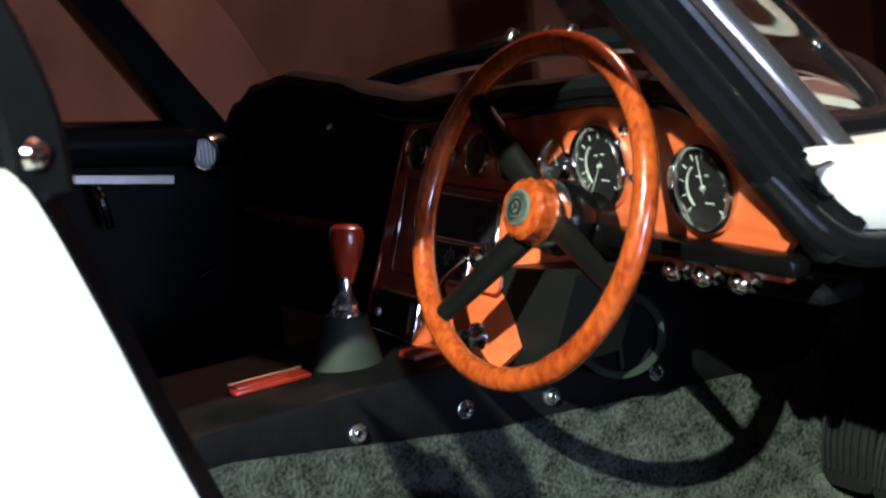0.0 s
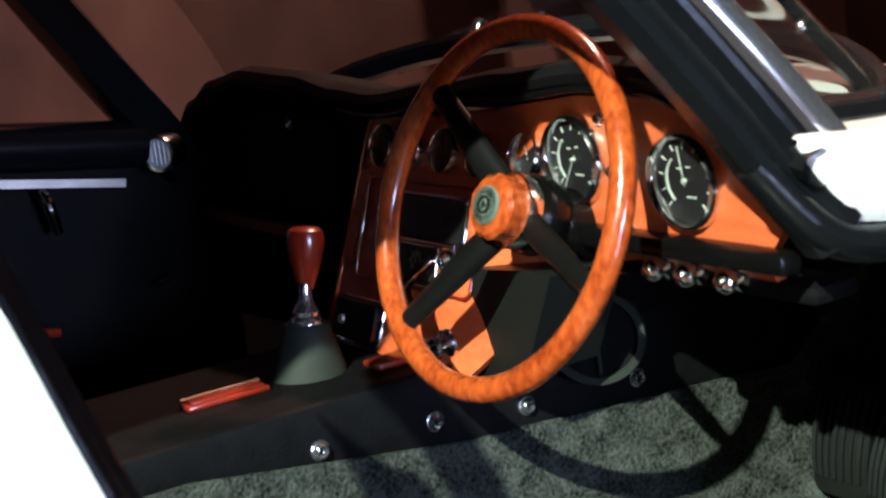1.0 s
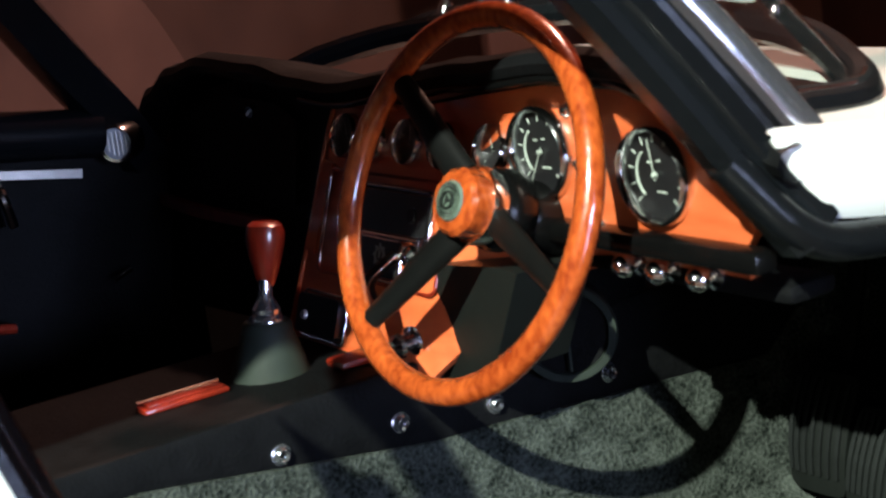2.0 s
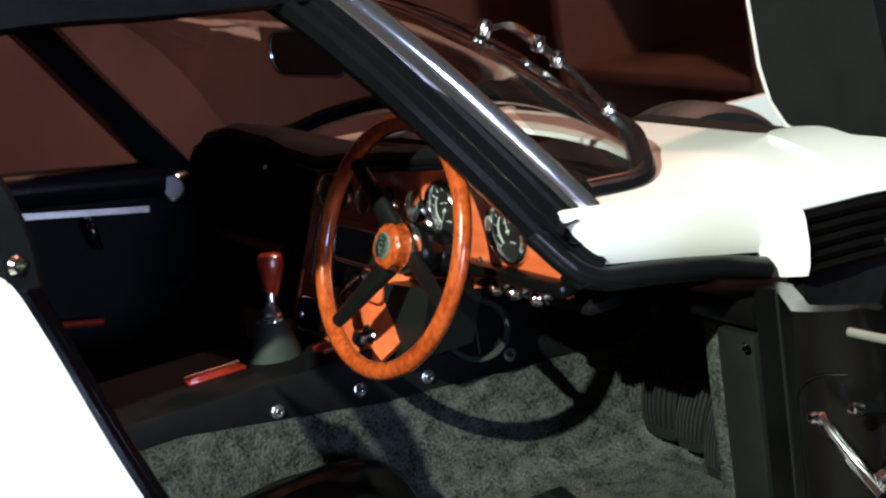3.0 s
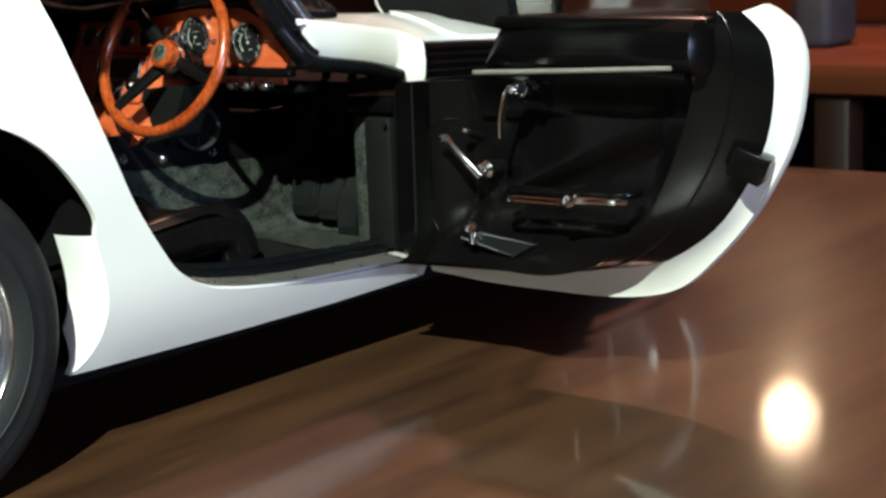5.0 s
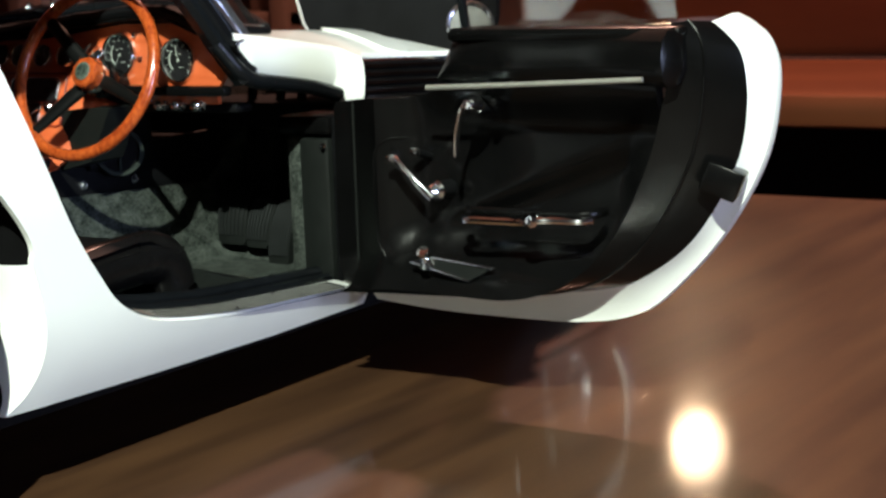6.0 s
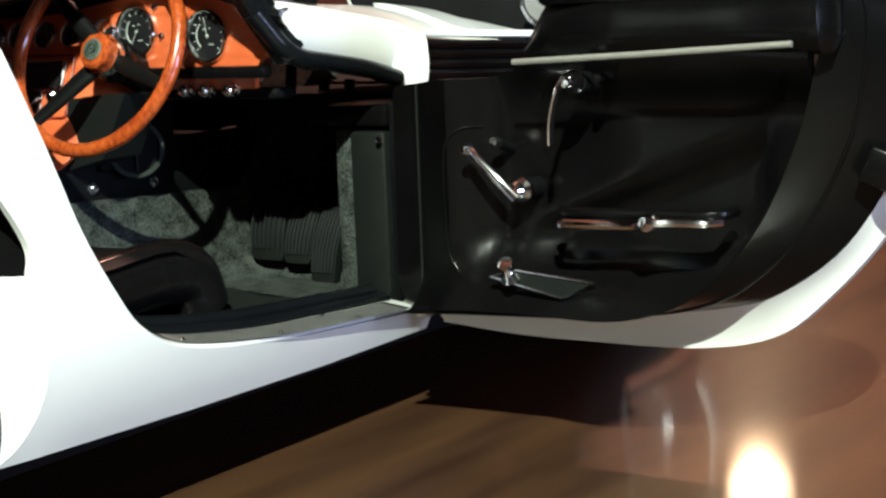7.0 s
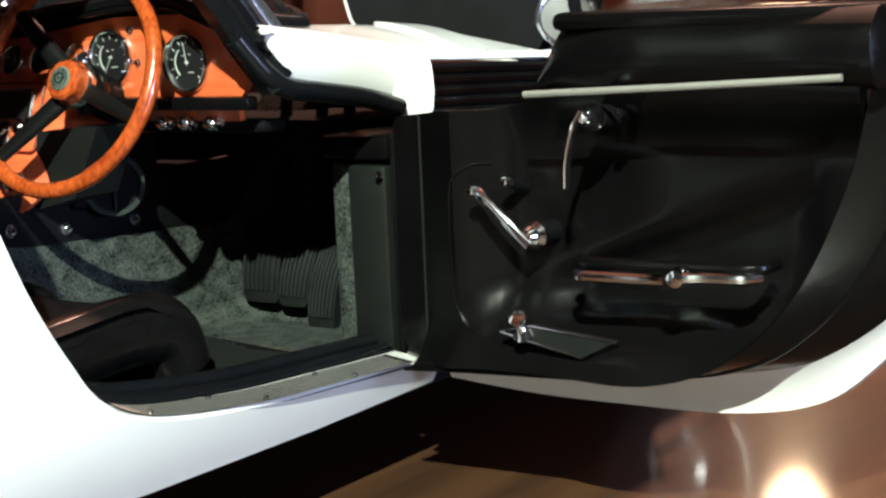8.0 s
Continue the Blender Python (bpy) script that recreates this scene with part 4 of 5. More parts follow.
def dial(y, z, r, name, label, needle, big):
    g = empty(name, (fascia_x(y, z), y, z), dash, label)
    c = Vector((fascia_x(y, z), y, z))
    out = Vector((-1, 0, 0.0 if big else 0.30)).normalized()
    part("bezel", lathe([(r * 0.86, -0.002), (r * 0.88, 0.010), (r * 0.95, 0.014), (r, 0.011), (r * 1.05, 0.002), (r * 1.05, -0.006)], c, out, 36), CHROME, g)
    part("face", lathe([(0, 0.002), (r * 0.89, 0.002), (r * 0.9, 0.0)], c, out, 32), GAUGE, g)
    side = Vector((0, -1, 0))
    upv = side.cross(-out) * -1
    upv = out.cross(side)
    if upv.z < 0:
        upv = -upv
    marks = []
    n = 11 if big else 5
    for k in range(n):
        a = radians(225 - 270 * k / (n - 1))
        d = side * math.cos(a) + upv * math.sin(a)
        p, q = c + out * 0.0032 + d * r * 0.66, c + out * 0.0032 + d * r * 0.80
        marks.append(sweep([p, q], r * (0.016 if big else 0.012), up=out))
    part("scale_marks", joined(*marks), MARK, g)
    d = side * math.cos(radians(needle)) + upv * math.sin(radians(needle))
    part("needle", sweep([c + out * 0.005 - d * r * 0.12, c + out * 0.005 + d * r * 0.72], r * 0.014, up=out), MARK, g)
    part("needle_boss", lathe([(0, 0.008), (r * 0.05, 0.007), (r * 0.06, 0.003)], c, out, 16), MARK if big else GAUGE, g)
    if big:
        arc = [c + out * 0.0034 + (side * math.cos(radians(a)) + upv * math.sin(radians(a))) * r * 0.55 for a in range(110, 251, 10)]
        part("scale_arc", sweep(arc[2:-2], r * 0.03, up=out), MARK, g)
        for a, b, w in ((-0.22, 0.24, 0.12), (0.06, 0.28, 0.10), (0.02, -0.34, 0.26)):
            p = c + out * 0.003 + side * r * a + upv * r * b
            part("figure_bar", sweep([p, p + side * r * w], r * 0.022, up=out), MARK, g)
    return g


dial(-0.291, 0.768, 0.047, "rev_counter", "large black dial with chrome bezel", 240, True)
dial(-0.462, 0.757, 0.047, "speedometer", "large black dial with chrome bezel", 100, True)
for y, nd in ((0.069, 120), (0.006, 60), (-0.068, 100), (-0.140, 80), (-0.216, 120)):
    dial(y, 0.766, 0.0265, "small_gauge", "small black gauge with chrome bezel", nd, False)


def stud(name, y, z, r, length, label, out=None):
    c = Vector((fascia_x(y, z), y, z))
    out = out or Vector((-1, 0, -0.05)).normalized()
    part(name, lathe([(0, length), (r * 0.55, length * 0.97), (r * 0.95, length * 0.78), (r, length * 0.6), (r * 0.75, length * 0.4), (r * 0.6, length * 0.25), (r * 1.2, length * 0.12), (r * 1.25, 0)], c, out, 20), CHROME, dash, label)


for y in (-0.385, -0.434, -0.491):
    stud("pull_switch", y, 0.659, 0.0125, 0.032, "chrome pull switch")
for y, z in ((-0.35, 0.759), (-0.337, 0.812), (-0.37, 0.70)):
    stud("warning_lamp", y, z, 0.0055, 0.008, "small chrome warning lamp")
for y, z in ((-0.125, 0.655), (-0.125, 0.563)):
    stud("chrome_knob", y, z, 0.0145, 0.03, "round chrome knob")


def on_fascia(y, z, d=0.0):
    n = Vector((1, 0, -0.34 if y > -0.2 else 0)).normalized()
    return Vector((fascia_x(y, z), y, z)) - n * d


def plaque(name, y0, y1, z0, z1, d, mat, label, r=0.006):
    w, hh = y1 - y0, z1 - z0
    return part(name, sheet([((y0 + y1) / 2 + a, (z0 + z1) / 2 + b) for a, b in rounded(w, hh, r)], lambda y, z, k: tuple(on_fascia(y, z, d - k)), d + 0.004, 0.05), mat, dash, label)


def frame_bar(name, y0, y1, z0, z1, r, mat, label):
    loop = [on_fascia((y0 + y1) / 2 + a, (z0 + z1) / 2 + b, 0.004) for a, b in rounded(y1 - y0, z1 - z0, 0.008)]
    return part(name, sweep(loop, r, ring=True, up=(1, 0, 0)), mat, dash, label)


frame_bar("stack_frame", -0.150, 0.094, 0.612, 0.728, 0.002, KNOBWOOD, "dark beading round the centre stack")
plaque("radio", -0.125, 0.018, 0.668, 0.712, 0.006, GAUGE, "black radio face")
frame_bar("block_frame", 0.014, 0.116, 0.536, 0.588, 0.0022, CHROME, "chrome surround of the button block")
frame_bar("panel_frame", -0.082, 0.016, 0.616, 0.660, 0.0020, CHROME, "thin chrome surround of the switch panel")
part("stack_strip", sweep([on_fascia(0.118, 0.63, 0.002), on_fascia(0.104, 0.735, 0.002)], [(-0.010, -0.003), (0.010, -0.003), (0.010, 0.003), (-0.010, 0.003)], up=(1, 0, 0)), FASCIA, dash, "raised red-lit wooden strip beside the radio")
frame_bar("radio_frame", -0.13, 0.022, 0.664, 0.716, 0.0035, CHROME, "chrome radio surround")
part("radio_dial", lathe([(0, 0.002), (0.008, 0.002), (0.009, 0)], on_fascia(-0.095, 0.69, 0.006), (-1, 0, 0.34), 20), GREYP, dash)
plaque("switch_panel", -0.078, 0.012, 0.620, 0.660, 0.006, GAUGE, "black panel with a white symbol")
part("symbol_ring", lathe([(0.007, 0.0), (0.0075, 0.001), (0.010, 0.001), (0.0105, 0.0)], on_fascia(-0.043, 0.643, 0.0075), (-1, 0, 0.34), 20), MARK, dash, "white ring symbol")
for k in range(8):
    a = 2 * math.pi * k / 8
    p = on_fascia(-0.043 + 0.0115 * math.cos(a), 0.643 + 0.0115 * math.sin(a), 0.008)
    part("symbol_tooth", lathe([(0, 0.0008), (0.0017, 0.0006), (0.002, 0)], p, (-1, 0, 0.34), 8), MARK, dash)
part("symbol_hand", sweep([on_fascia(-0.043, 0.640, 0.008), on_fascia(-0.043, 0.649, 0.008)], 0.0014, up=(1, 0, 0)), MARK, dash)
plaque("vent_block", 0.018, 0.112, 0.540, 0.584, 0.014, GAUGE, "black push-button block")
part("push_button", lathe([(0, 0.004), (0.005, 0.004), (0.006, 0)], on_fascia(0.092, 0.560, 0.014), (-1, 0, 0.34), 14), DULL, dash)
lever = spline([on_fascia(-0.05, 0.585, 0.006), on_fascia(-0.062, 0.615, 0.028), on_fascia(-0.085, 0.648, 0.012)], 6)
part("handbrake_grip", sweep(lever, [(-0.006, -0.004), (0.006, -0.004), (0.006, 0.004), (-0.006, 0.004)], up=(0, 1, 0)), SATIN, dash, "curved black lever with a bright edge")
part("lever_edge", sweep([p + Vector((-0.004, -0.005, 0)) for p in lever], 0.0018, up=(0, 1, 0)), CHROME, dash)
# black shroud under the fascia
shroud = sheet([(-0.235, 0.535), (-0.10, 0.502), (-0.068, 0.504), (-0.105, 0.565), (-0.150, 0.635), (-0.162, 0.648), (-0.262, 0.657), (-0.30, 0.655)], lambda y, z, d: (0.915 + d, y, z), 0.10, 0.05)
part("column_shroud", shroud, GREYP, dash, "dark grey column shroud")
part("lower_panel", box((1.00, -0.59, 0.640), (1.06, -0.20, 0.66), 0.008), BLACK, dash)

# passenger side
pas = [(0.15, 0.515), (0.60, 0.50), (0.645, 0.60), (0.64, 0.74), (0.58, 0.79), (0.40, 0.822), (0.27, 0.82), (0.15, 0.80)]
part("passenger_panel", sheet(pas, lambda y, z, d: (0.99 - 0.20 * max(0, 0.80 - z) + d, y, z), 0.015, 0.05), BLACK, dash, "black passenger dash panel")
glove = [(0.22, 0.67), (0.58, 0.66), (0.585, 0.74), (0.53, 0.785), (0.40, 0.80), (0.28, 0.795), (0.22, 0.775)]
part("glove_lid", sheet(glove, lambda y, z, d: (0.978 - 0.20 * max(0, 0.80 - z) + d, y, z), 0.012, 0.05), BLACK, dash, "black glovebox lid")
part("glove_lock", lathe([(0, 0.008), (0.008, 0.007), (0.010, 0.0)], (0.965, 0.322, 0.785), (-1, -0.2, 0), 16), CHROME, dash)
part("grab_bar", sweep(spline([(0.945, 0.62, 0.648), (0.925, 0.45, 0.648), (0.935, 0.24, 0.645)], 6), [(-0.006, -0.008), (0.006, -0.008), (0.006, 0.008), (-0.006, 0.008)]), KNOBWOOD, dash, "thin brown grab rail")
vent_ax = Vector((-0.80, -0.60, 0.0)).normalized()
vent = empty("air_vent", (0.862, 0.544, 0.750), dash, "round bright air vent with upright bars")
part("vent_ring", lathe([(0.021, 0.0), (0.022, 0.007), (0.026, 0.008), (0.028, 0.0), (0.027, -0.03)], (0.862, 0.544, 0.750), vent_ax, 32), CHROME, vent)
part("vent_face", lathe([(0, 0.001), (0.022, 0.001), (0.022, -0.01)], (0.862, 0.544, 0.750), vent_ax, 28), VENTFACE, vent)
vs = Vector((0, 0, 1)).cross(vent_ax).normalized()
for k in range(-2, 3):
    hh = math.sqrt(max(0, 0.018 ** 2 - (0.007 * k) ** 2))
    p = Vector((0.862, 0.544, 0.750)) + vent_ax * 0.002 + vs * 0.007 * k
    part("vent_bar", sweep([p - Vector((0, 0, hh)), p + Vector((0, 0, hh))], 0.0012, up=vent_ax), DULL, vent)

# ---- steering wheel ----
WC, WR = Vector((0.869, -0.283, 0.737)), 0.1864
tilt, yaw = radians(21), radians(3)
wn = Vector((-math.cos(tilt) * math.cos(yaw), -math.cos(tilt) * math.sin(yaw), math.sin(tilt)))
wu = Vector((0, 0, 1)).cross(wn).normalized()
wv = wn.cross(wu)
swheel = empty("steering_wheel", WC, car, "wood-rimmed steering wheel with three black spokes")


def on_wheel(r, deg, d=0.0):
    return WC + (wu * math.cos(radians(deg)) + wv * math.sin(radians(deg))) * r + wn * d


rim_rows = []
for k in range(97):
    a = 360 * k / 96
    c = on_wheel(WR, a)
    o = (c - WC).normalized()
    rr = 0.0135 + 0.0012 * math.exp(-(((a - 300) % 360) / 8) ** 2)
    rim_rows.append([c + o * rr * math.cos(t) + wn * rr * math.sin(t) for t in (2 * math.pi * i / 16 for i in range(16))])
bm = loft(rim_rows, closed=True)
bmesh.ops.remove_doubles(bm, verts=bm.verts, dist=1e-6)
part("wooden_rim", bm, RIMWOOD, swheel, "varnished orange wooden rim")
for deg, wide in ((138, 0.9), (229, 0.9), (338, 0.72)):
    rows = []
    for r, w, d in ((0.03, 0.022, -0.026), (0.07, 0.0205, -0.018), (0.12, 0.018, -0.010), (0.16, 0.0155, -0.003), (0.176, 0.0145, 0.0)):
        c, w = on_wheel(r, deg, d), w * wide
        t = (wu * -math.sin(radians(deg)) + wv * math.cos(radians(deg)))
        rows.append([c + t * w * math.cos(a) + wn * w * 0.55 * math.sin(a) for a in (2 * math.pi * i / 14 for i in range(14))])
    part("spoke", loft(rows, closed=True, caps=True), SPOKEBLACK, swheel, "black spoke")
cap = lathe([(0, 0.012), (0.018, 0.012), (0.022, 0.010), (0.030, 0.009), (0.0345, 0.004), (0.0355, -0.010), (0.034, -0.018)], WC, wn, 72)
for v in cap.verts:
    o = v.co - WC
    a = math.atan2(o.dot(wv), o.dot(wu))
    f = o - wn * o.dot(wn)
    if f.length > 0.02:
        v.co -= f * 0.045 * (0.5 - 0.5 * math.cos(a * 9)) ** 3
part("hub_cap", cap, RIMWOOD, swheel, "scalloped orange wooden hub cap")
part("hub_badge", lathe([(0, 0.015), (0.019, 0.014), (0.0205, 0.0115)], WC, wn, 36), BADGE, swheel, "ribbed grey-green round badge")
for k in range(40):
    a = 360 * k / 40
    part("badge_rib", sweep([on_wheel(0.0115, a, 0.0152), on_wheel(0.0185, a, 0.0145)], 0.0005, up=wn), GREYP, swheel, smooth=0)
part("badge_mark", lathe([(0, 0.0165), (0.0055, 0.016), (0.006, 0.0145)], WC, wn, 3, 0.5), GAUGE, swheel)
part("badge_ring", lathe([(0.0065, 0.0145), (0.007, 0.0165), (0.0095, 0.0165), (0.010, 0.0145)], WC, wn, 28), GREYP, swheel)
part("hub_ring", lathe([(0.033, -0.016), (0.0385, -0.014), (0.040, -0.022), (0.0385, -0.032), (0.034, -0.034)], WC, wn, 40), CHROME, swheel, "chrome hub ring")
part("hub_cone", lathe([(0.037, -0.032), (0.042, -0.040), (0.043, -0.055), (0.038, -0.068), (0.034, -0.075), (0.036, -0.080), (0.036, -0.17)], WC, wn, 36), SATIN, swheel, "black steering boss")

# ---- left door inside ----
ld = empty("left_door", (0.6, 0.62, 0.6), car, "black trimmed far door with bright strip")
part("door_trim", sheet([(0.1, 0.25), (0.98, 0.25), (0.98, 0.72), (0.90, 0.765), (0.05, 0.86)], lambda x, z, d: (x, 0.61 + d, z), 0.05, 0.1), BLACK, ld)
part("arm_roll", sweep([(0.1, 0.595, 0.855), (0.5, 0.59, 0.815), (0.85, 0.585, 0.765)], [(0.04 * math.cos(a), 0.035 * math.sin(a)) for a in (2 * math.pi * i / 14 for i in range(14))]), SEAL, ld, "black padded door top")
part("bright_strip", sweep([(0.3, 0.572, 0.79), (0.55, 0.565, 0.762), (0.81, 0.565, 0.716)], [(-0.004, -0.006), (0.004, -0.006), (0.004, 0.006), (-0.004, 0.006)]), DULL, ld)
part("release_lever", sweep(spline([(0.688, 0.57, 0.725), (0.692, 0.555, 0.705), (0.70, 0.56, 0.665)], 5), 0.008, up=(1, 0, 0)), CHROME, ld)
part("door_pull", sweep([(0.58, 0.57, 0.543), (0.68, 0.57, 0.524)], 0.007), KNOBWOOD, ld)
part("winder", sweep([(0.835, 0.578, 0.555), (0.862, 0.574, 0.566)], 0.005), SATIN, ld)

# ---- the open right door ----
door = empty("right_door", (1.22, -0.74, 0.2), car, "open white door with glossy black inner panel")


def soft(t):
    t = max(0.0, min(1.0, t))
    return t * t * (3 - 2 * t)


def inner_x(u, z):
    """The inner face of the door: u runs outward from the hinge; a shallow bowl with a deeper pocket behind the pull."""
    if u < 0.757:
        return mix(1.206, 1.196, (u - 0.69) / 0.06)
    x = mix(1.193, 1.118, (u - 0.757) / 0.11)
    x -= 0.055 * soft((z - 0.60) / 0.11) * soft((u - 0.93) / 0.14)
    bowl = soft((u - 0.862) / 0.10) * soft((z - 0.290) / 0.11)
    x += 0.050 * bowl + 0.020 * soft((u - 0.88) / 0.34) * soft((z - 0.30) / 0.34) * (1 - soft((z - 0.58) / 0.12))
    x -= 0.040 * soft((u - 0.99) / 0.26)
    fold = soft((0.385 + (u - 0.95) * 0.43 - z) / (0.025 + 0.10 * max(0, u - 0.95)))
    x += 0.034 * fold * soft((u - 0.99) / 0.10) * soft((z - 0.30) / 0.05) * soft((1.49 - u - 0.35 * max(0, 0.45 - z)) / 0.06)
    edge = max(0, (0.345 - z) / 0.09)
    x -= 0.045 * min(1, edge) ** 2
    x -= 0.045 * max(0, min(1, (u - 1.40) / 0.18)) ** 1.5
    return x


panel_ctrl = [(1.583, 0.785), (1.566, 0.72), (1.538, 0.60), (1.498, 0.492), (1.435, 0.388), (1.345, 0.308), (1.235, 0.272), (1.06, 0.265), (0.90, 0.262), (0.775, 0.25), (0.73, 0.244)]
free = [(p.x, p.y) for p in spline([(a, b, 0) for a, b in panel_ctrl], 5)]
top_line = [(0.708, 0.25), (0.694, 0.275), (0.692, 0.32), (0.698, 0.638), (0.708, 0.650), (0.757, 0.654), (0.84, 0.664), (0.93, 0.665), (0.985, 0.675), (1.03, 0.70), (1.06, 0.74), (1.08, 0.775), (1.115, 0.79), (1.30, 0.793)]
part("inner_panel", sheet(free + top_line, lambda u, z, d: (inner_x(u, z) + d, -u, z), 0.03, 0.016), SATIN, door, "glossy black moulded inner panel")
# rolled top of the panel
roll = []
for k in range(14):
    u = 1.045 + 0.54 * k / 13
    drop = 0.09 * max(0, (1.11 - u) / 0.065) ** 2
    roll.append([(inner_x(u, 0.70) - 0.008 + dx, -u, z - drop * (z - 0.70) / 0.11) for dx, z in ((0.012, 0.70), (-0.004, 0.715), (-0.012, 0.75), (-0.006, 0.785), (0.02, 0.805), (0.06, 0.81), (0.10, 0.80))])
roll.append([(p[0] + 0.02, -1.598, p[2] * 0.9 + 0.072) for p in roll[-1]])
roll.append([(1.12, -1.602, 0.75)] * 7)
part("padded_roll", loft(roll), SATIN, door, "black padded door capping")
part("trim_strip", sweep([(1.028, -1.062, 0.697), (1.020, -1.30, 0.706), (1.006, -1.549, 0.717)], [(0.0042 * math.cos(a), 0.0052 * math.sin(a)) for a in (0.628 * i for i in range(10))]), TRIM, door, "satin metal strip")
part("hinge_line", sweep([(1.192, -0.756, 0.246), (1.192, -0.759, 0.652)], 0.0022, up=(1, 0, 0)), GREYP, door)

skin = [(1.20, -u, z) for u, z in ((1.645, 0.828), (1.675, 0.812), (1.714, 0.775), (1.731, 0.70), (1.708, 0.56), (1.63, 0.415), (1.53, 0.300), (1.44, 0.232), (1.30, 0.203), (1.10, 0.199), (0.95, 0.201), (0.795, 0.212))]
mid = [(1.16, -u, z) for u, z in ((1.62, 0.815), (1.648, 0.793), (1.68, 0.75), (1.69, 0.66), (1.665, 0.54), (1.58, 0.40), (1.47, 0.315), (1.38, 0.285), (1.24, 0.266), (1.08, 0.258), (0.93, 0.255), (0.79, 0.252))]
inner = [(1.075, -u, z) for u, z in ((1.57, 0.815), (1.583, 0.785), (1.575, 0.74), (1.556, 0.665), (1.53, 0.57), (1.47, 0.44), (1.39, 0.342), (1.30, 0.290), (1.19, 0.268), (1.06, 0.262), (0.92, 0.257), (0.785, 0.25))]
A, B, C3 = spline(skin, 5), spline(mid, 5), spline(inner, 5)
part("door_edge", loft([[p + Vector((0.02, 0.008, 0)) for p in C3], C3, [a.lerp(b, 0.5) + Vector((-0.012, 0, 0.004)) for a, b in zip(C3, B)], B]), SATIN, door, "black rubber-sealed door edge")
part("seal_ridge", sweep([a.lerp(b, 0.5) + Vector((-0.010, 0, 0.004)) for a, b in zip(C3, B)], 0.004, up=(1, 0, 0)), SATIN, door)
white_edge = loft([B, [b.lerp(a, 0.35) + Vector((0.007, 0, 0)) for b, a in zip(B, A)], [b.lerp(a, 0.85) + Vector((0.004, 0, 0)) for b, a in zip(B, A)], A, [a + Vector((0.012, -0.004, 0)) for a in A], [a + Vector((0.03, 0.0, 0)) for a in A]])
part("white_edge", white_edge, WHITE, door, "white returned edge of the door skin")
cen = [Vector((1.29, mix(-1.25, p.y, 0.55), mix(0.56, p.z, 0.6))) for p in A]
part("outer_skin", loft([[p + Vector((0.03, 0, 0)) for p in A], cen, [Vector((1.30, -1.2, 0.60))] * len(A)]), WHITE, door, "white outer door skin")
part("door_sill_block", joined(turned(box((-0.03, -0.036, -0.030), (0.034, 0.036, 0.028), 0.005), pose(1.135, -1.652, 0.520, 22, 0, 14))), SATIN, door, "black door latch block")
part("capping", box((1.06, -1.60, 0.785), (1.21, -1.09, 0.812), 0.012), SATIN, door)

# release lever, winder, pull and vent knob
for r, c, axis in ((0.020, (1.058, -1.160, 0.661), (-1, 0, 0.1)), (0.019, (1.128, -1.0156, 0.474), (-1, 0.1, 0)), (0.0085, (1.12, -0.973, 0.5545), (-1, 0, 0.3))):
    part("spindle", lathe([(0, 0.001), (r, 0.0), (r, -0.05)], c, axis, 20), BLACK, door, "black spindle sleeve")
part("release_boss", lathe([(0, 0.03), (0.009, 0.028), (0.014, 0.018), (0.016, 0.008), (0.020, 0.0), (0.019, -0.006)], (1.052, -1.160, 0.662), (-1, 0, 0.1), 24), CHROME, door, "chrome release lever boss")
part("release_lever", sweep(spline([(1.028, -1.157, 0.672), (1.02, -1.146, 0.645), (1.028, -1.130, 0.60), (1.035, -1.124, 0.562)], 6), [(0.0045 * math.cos(a), 0.009 * math.sin(a)) for a in (0.52 * i for i in range(12))], up=(1, 0, 0)), CHROME, door)
part("release_lock", lathe([(0, 0.014), (0.008, 0.012), (0.010, 0.0), (0.009, -0.04)], (1.06, -1.205, 0.668), (-1, 0, 0), 14), SATIN, door)
part("winder_boss", lathe([(0, 0.028), (0.012, 0.026), (0.017, 0.016), (0.015, 0.008), (0.022, 0.0), (0.021, -0.006)], (1.122, -1.015, 0.474), (-1, 0.1, 0), 24), CHROME, door, "chrome winder boss")
part("winder_arm", sweep(spline([(1.10, -1.018, 0.462), (1.092, -0.985, 0.495), (1.09, -0.945, 0.531), (1.094, -0.932, 0.541)], 6), [(0.0095 * math.cos(a), 0.0075 * math.sin(a)) for a in (0.52 * i for i in range(12))], up=(1, 0, 0)), CHROME, door)
part("winder_knob", lathe([(0, 0.022), (0.007, 0.02), (0.009, 0.012), (0.006, 0.006), (0.008, 0)], (1.094, -0.930, 0.542), (-1, 0, 0.2), 16), CHROME, door)
part("lock_button", lathe([(0, 0.012), (0.007, 0.01), (0.009, 0), (0.009, -0.005)], (1.115, -0.973, 0.556), (-1, 0, 0.3), 14), CHROME, door)
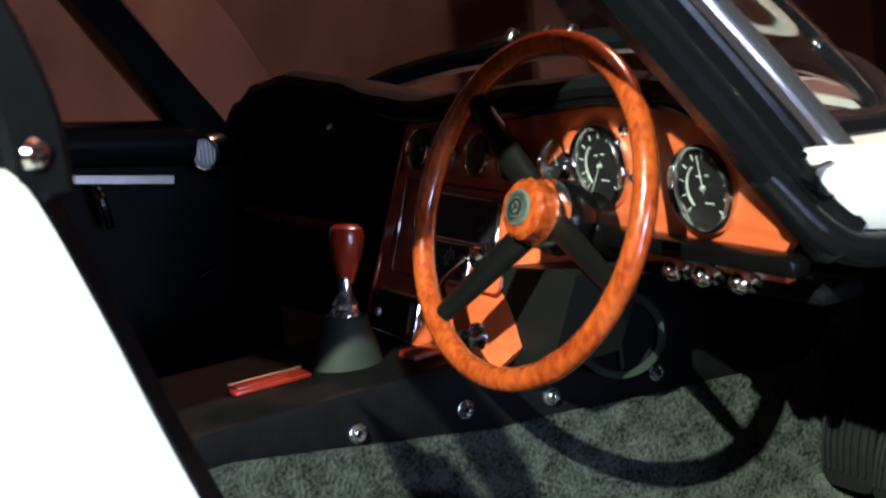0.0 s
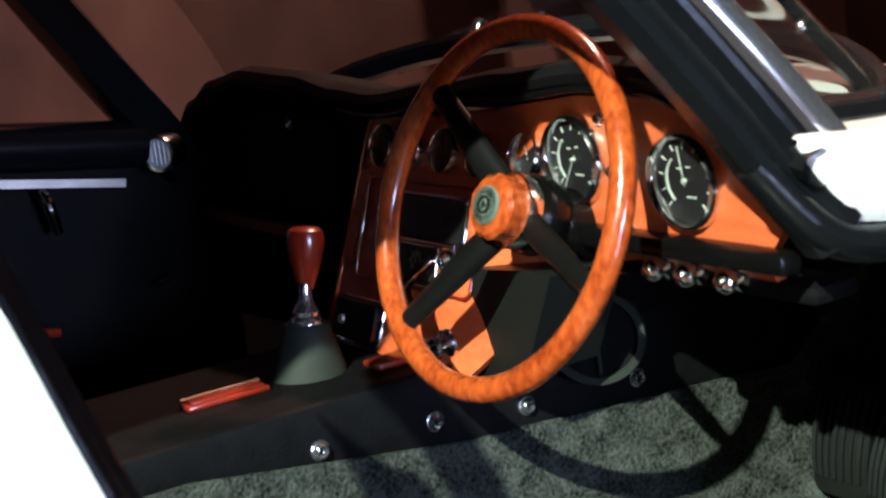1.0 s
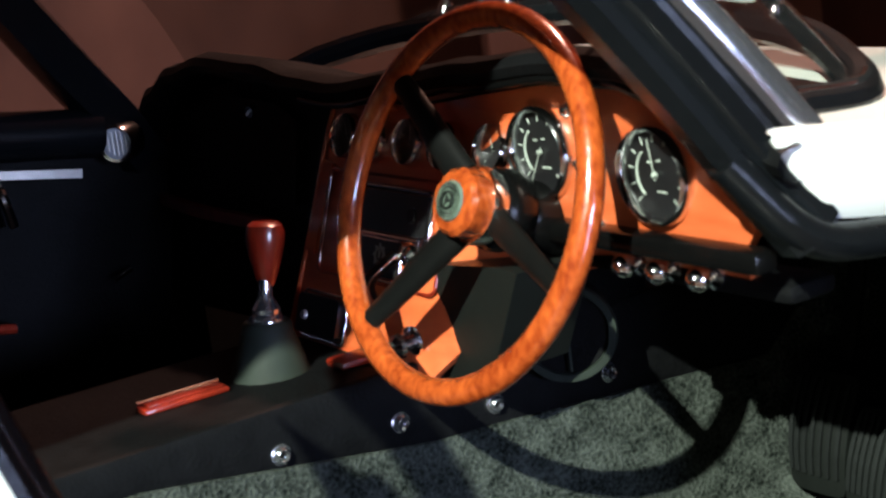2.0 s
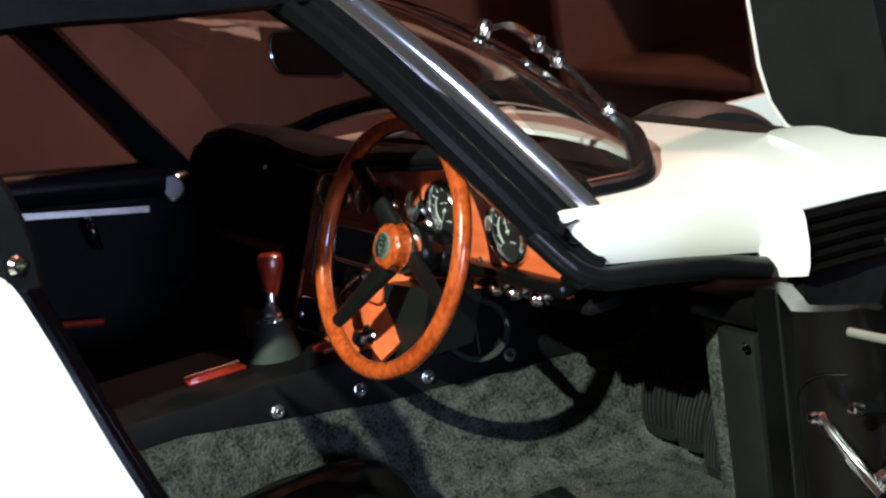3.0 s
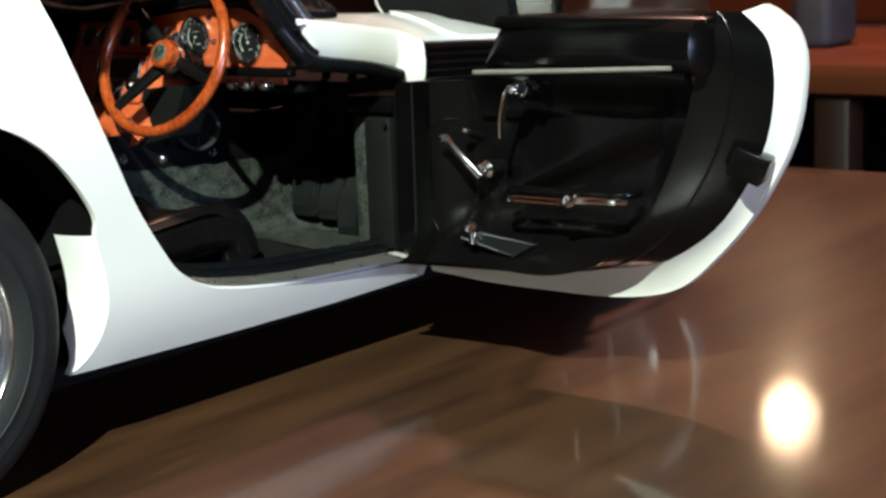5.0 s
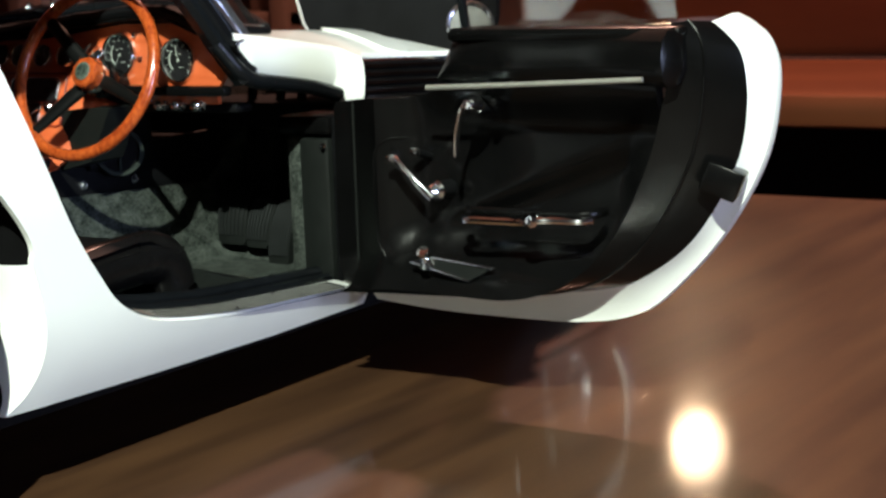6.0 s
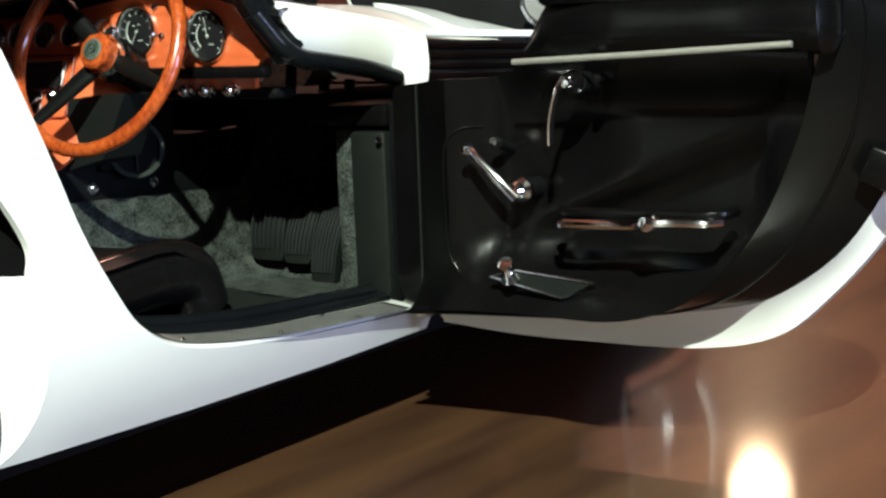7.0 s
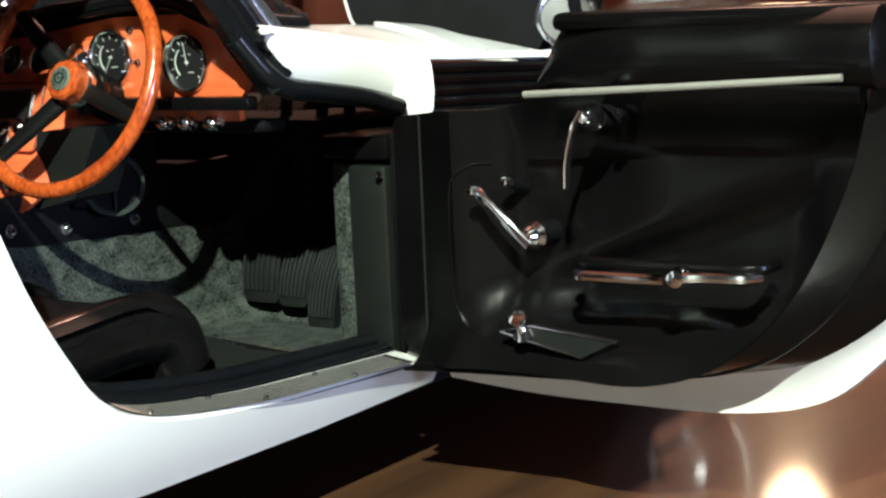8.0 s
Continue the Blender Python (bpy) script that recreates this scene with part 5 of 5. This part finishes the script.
part("pull_bar", sweep(spline([(1.075, -1.112, 0.428), (1.058, -1.125, 0.428), (1.047, -1.15, 0.430), (1.04, -1.27, 0.432), (1.022, -1.29, 0.437), (1.018, -1.31, 0.441), (1.03, -1.34, 0.441), (1.043, -1.390, 0.440), (1.065, -1.408, 0.440)], 5), 0.0085), CHROME, door, "chrome door pull with a centre boss")
part("pull_boss", lathe([(0, 0.014), (0.012, 0.011), (0.016, 0.003), (0.016, -0.012)], (1.022, -1.303, 0.440), (-1, -0.1, 0), 20), CHROME, door)
part("pull_rail", sweep(spline([(1.085, -1.112, 0.447), (1.062, -1.15, 0.448), (1.055, -1.28, 0.450), (1.055, -1.40, 0.452), (1.11, -1.415, 0.452)], 5), 0.009), SATIN, door, "black upper rail of the pull")
part("vent_plate", sheet([(0.972, 0.328), (1.026, 0.341), (1.173, 0.327), (1.113, 0.297)], lambda u, z, d: (1.082 + d, -u, z), 0.008, 0.05), GREYP, door, "dark vent plate with bright edge")
part("plate_rim", sweep([(1.080, -u, z) for u, z in ((0.972, 0.328), (1.026, 0.341), (1.173, 0.327), (1.113, 0.297))], 0.0022, ring=True, up=(1, 0, 0)), CHROME, door)
part("vent_knob", lathe([(0.018, 0), (0.012, 0.008), (0.007, 0.014), (0.006, 0.024), (0.013, 0.029), (0.014, 0.036), (0.0, 0.039)], (1.083, -1.012, 0.326), (-0.55, 0, 0.83), 20), CHROME, door, "chrome vent knob")
bead = spline([(inner_x(u, z) - 0.003, -u, z) for u, z in ((0.925, 0.580), (0.893, 0.578), (0.868, 0.555), (0.858, 0.50), (0.858, 0.44), (0.866, 0.365), (0.882, 0.332), (0.905, 0.312))], 6)
part("panel_bead", sweep(bead, 0.0016, up=(1, 0, 0)), SATIN, door, "thin grey bead")

# quarter glass and its post
post = [(1.14, -1.092, 0.80), (1.13, -1.075, 0.95), (1.12, -1.06, 1.10)]
part("window_post", sweep(post, [(-0.006, -0.009), (0.006, -0.009), (0.006, 0.009), (-0.006, 0.009)], up=(1, 0, 0)), SEAL, door, "black window post")
gl = part("door_glass", sheet([(1.10, 0.80), (1.56, 0.80), (1.54, 0.98), (1.40, 1.12), (1.06, 1.12)], lambda u, z, d: (1.14 - 0.06 * (z - 0.80) + d, -u, z), 0.008, 0.3), GLASS, door, "clear raised door glass")
gl.visible_shadow = False
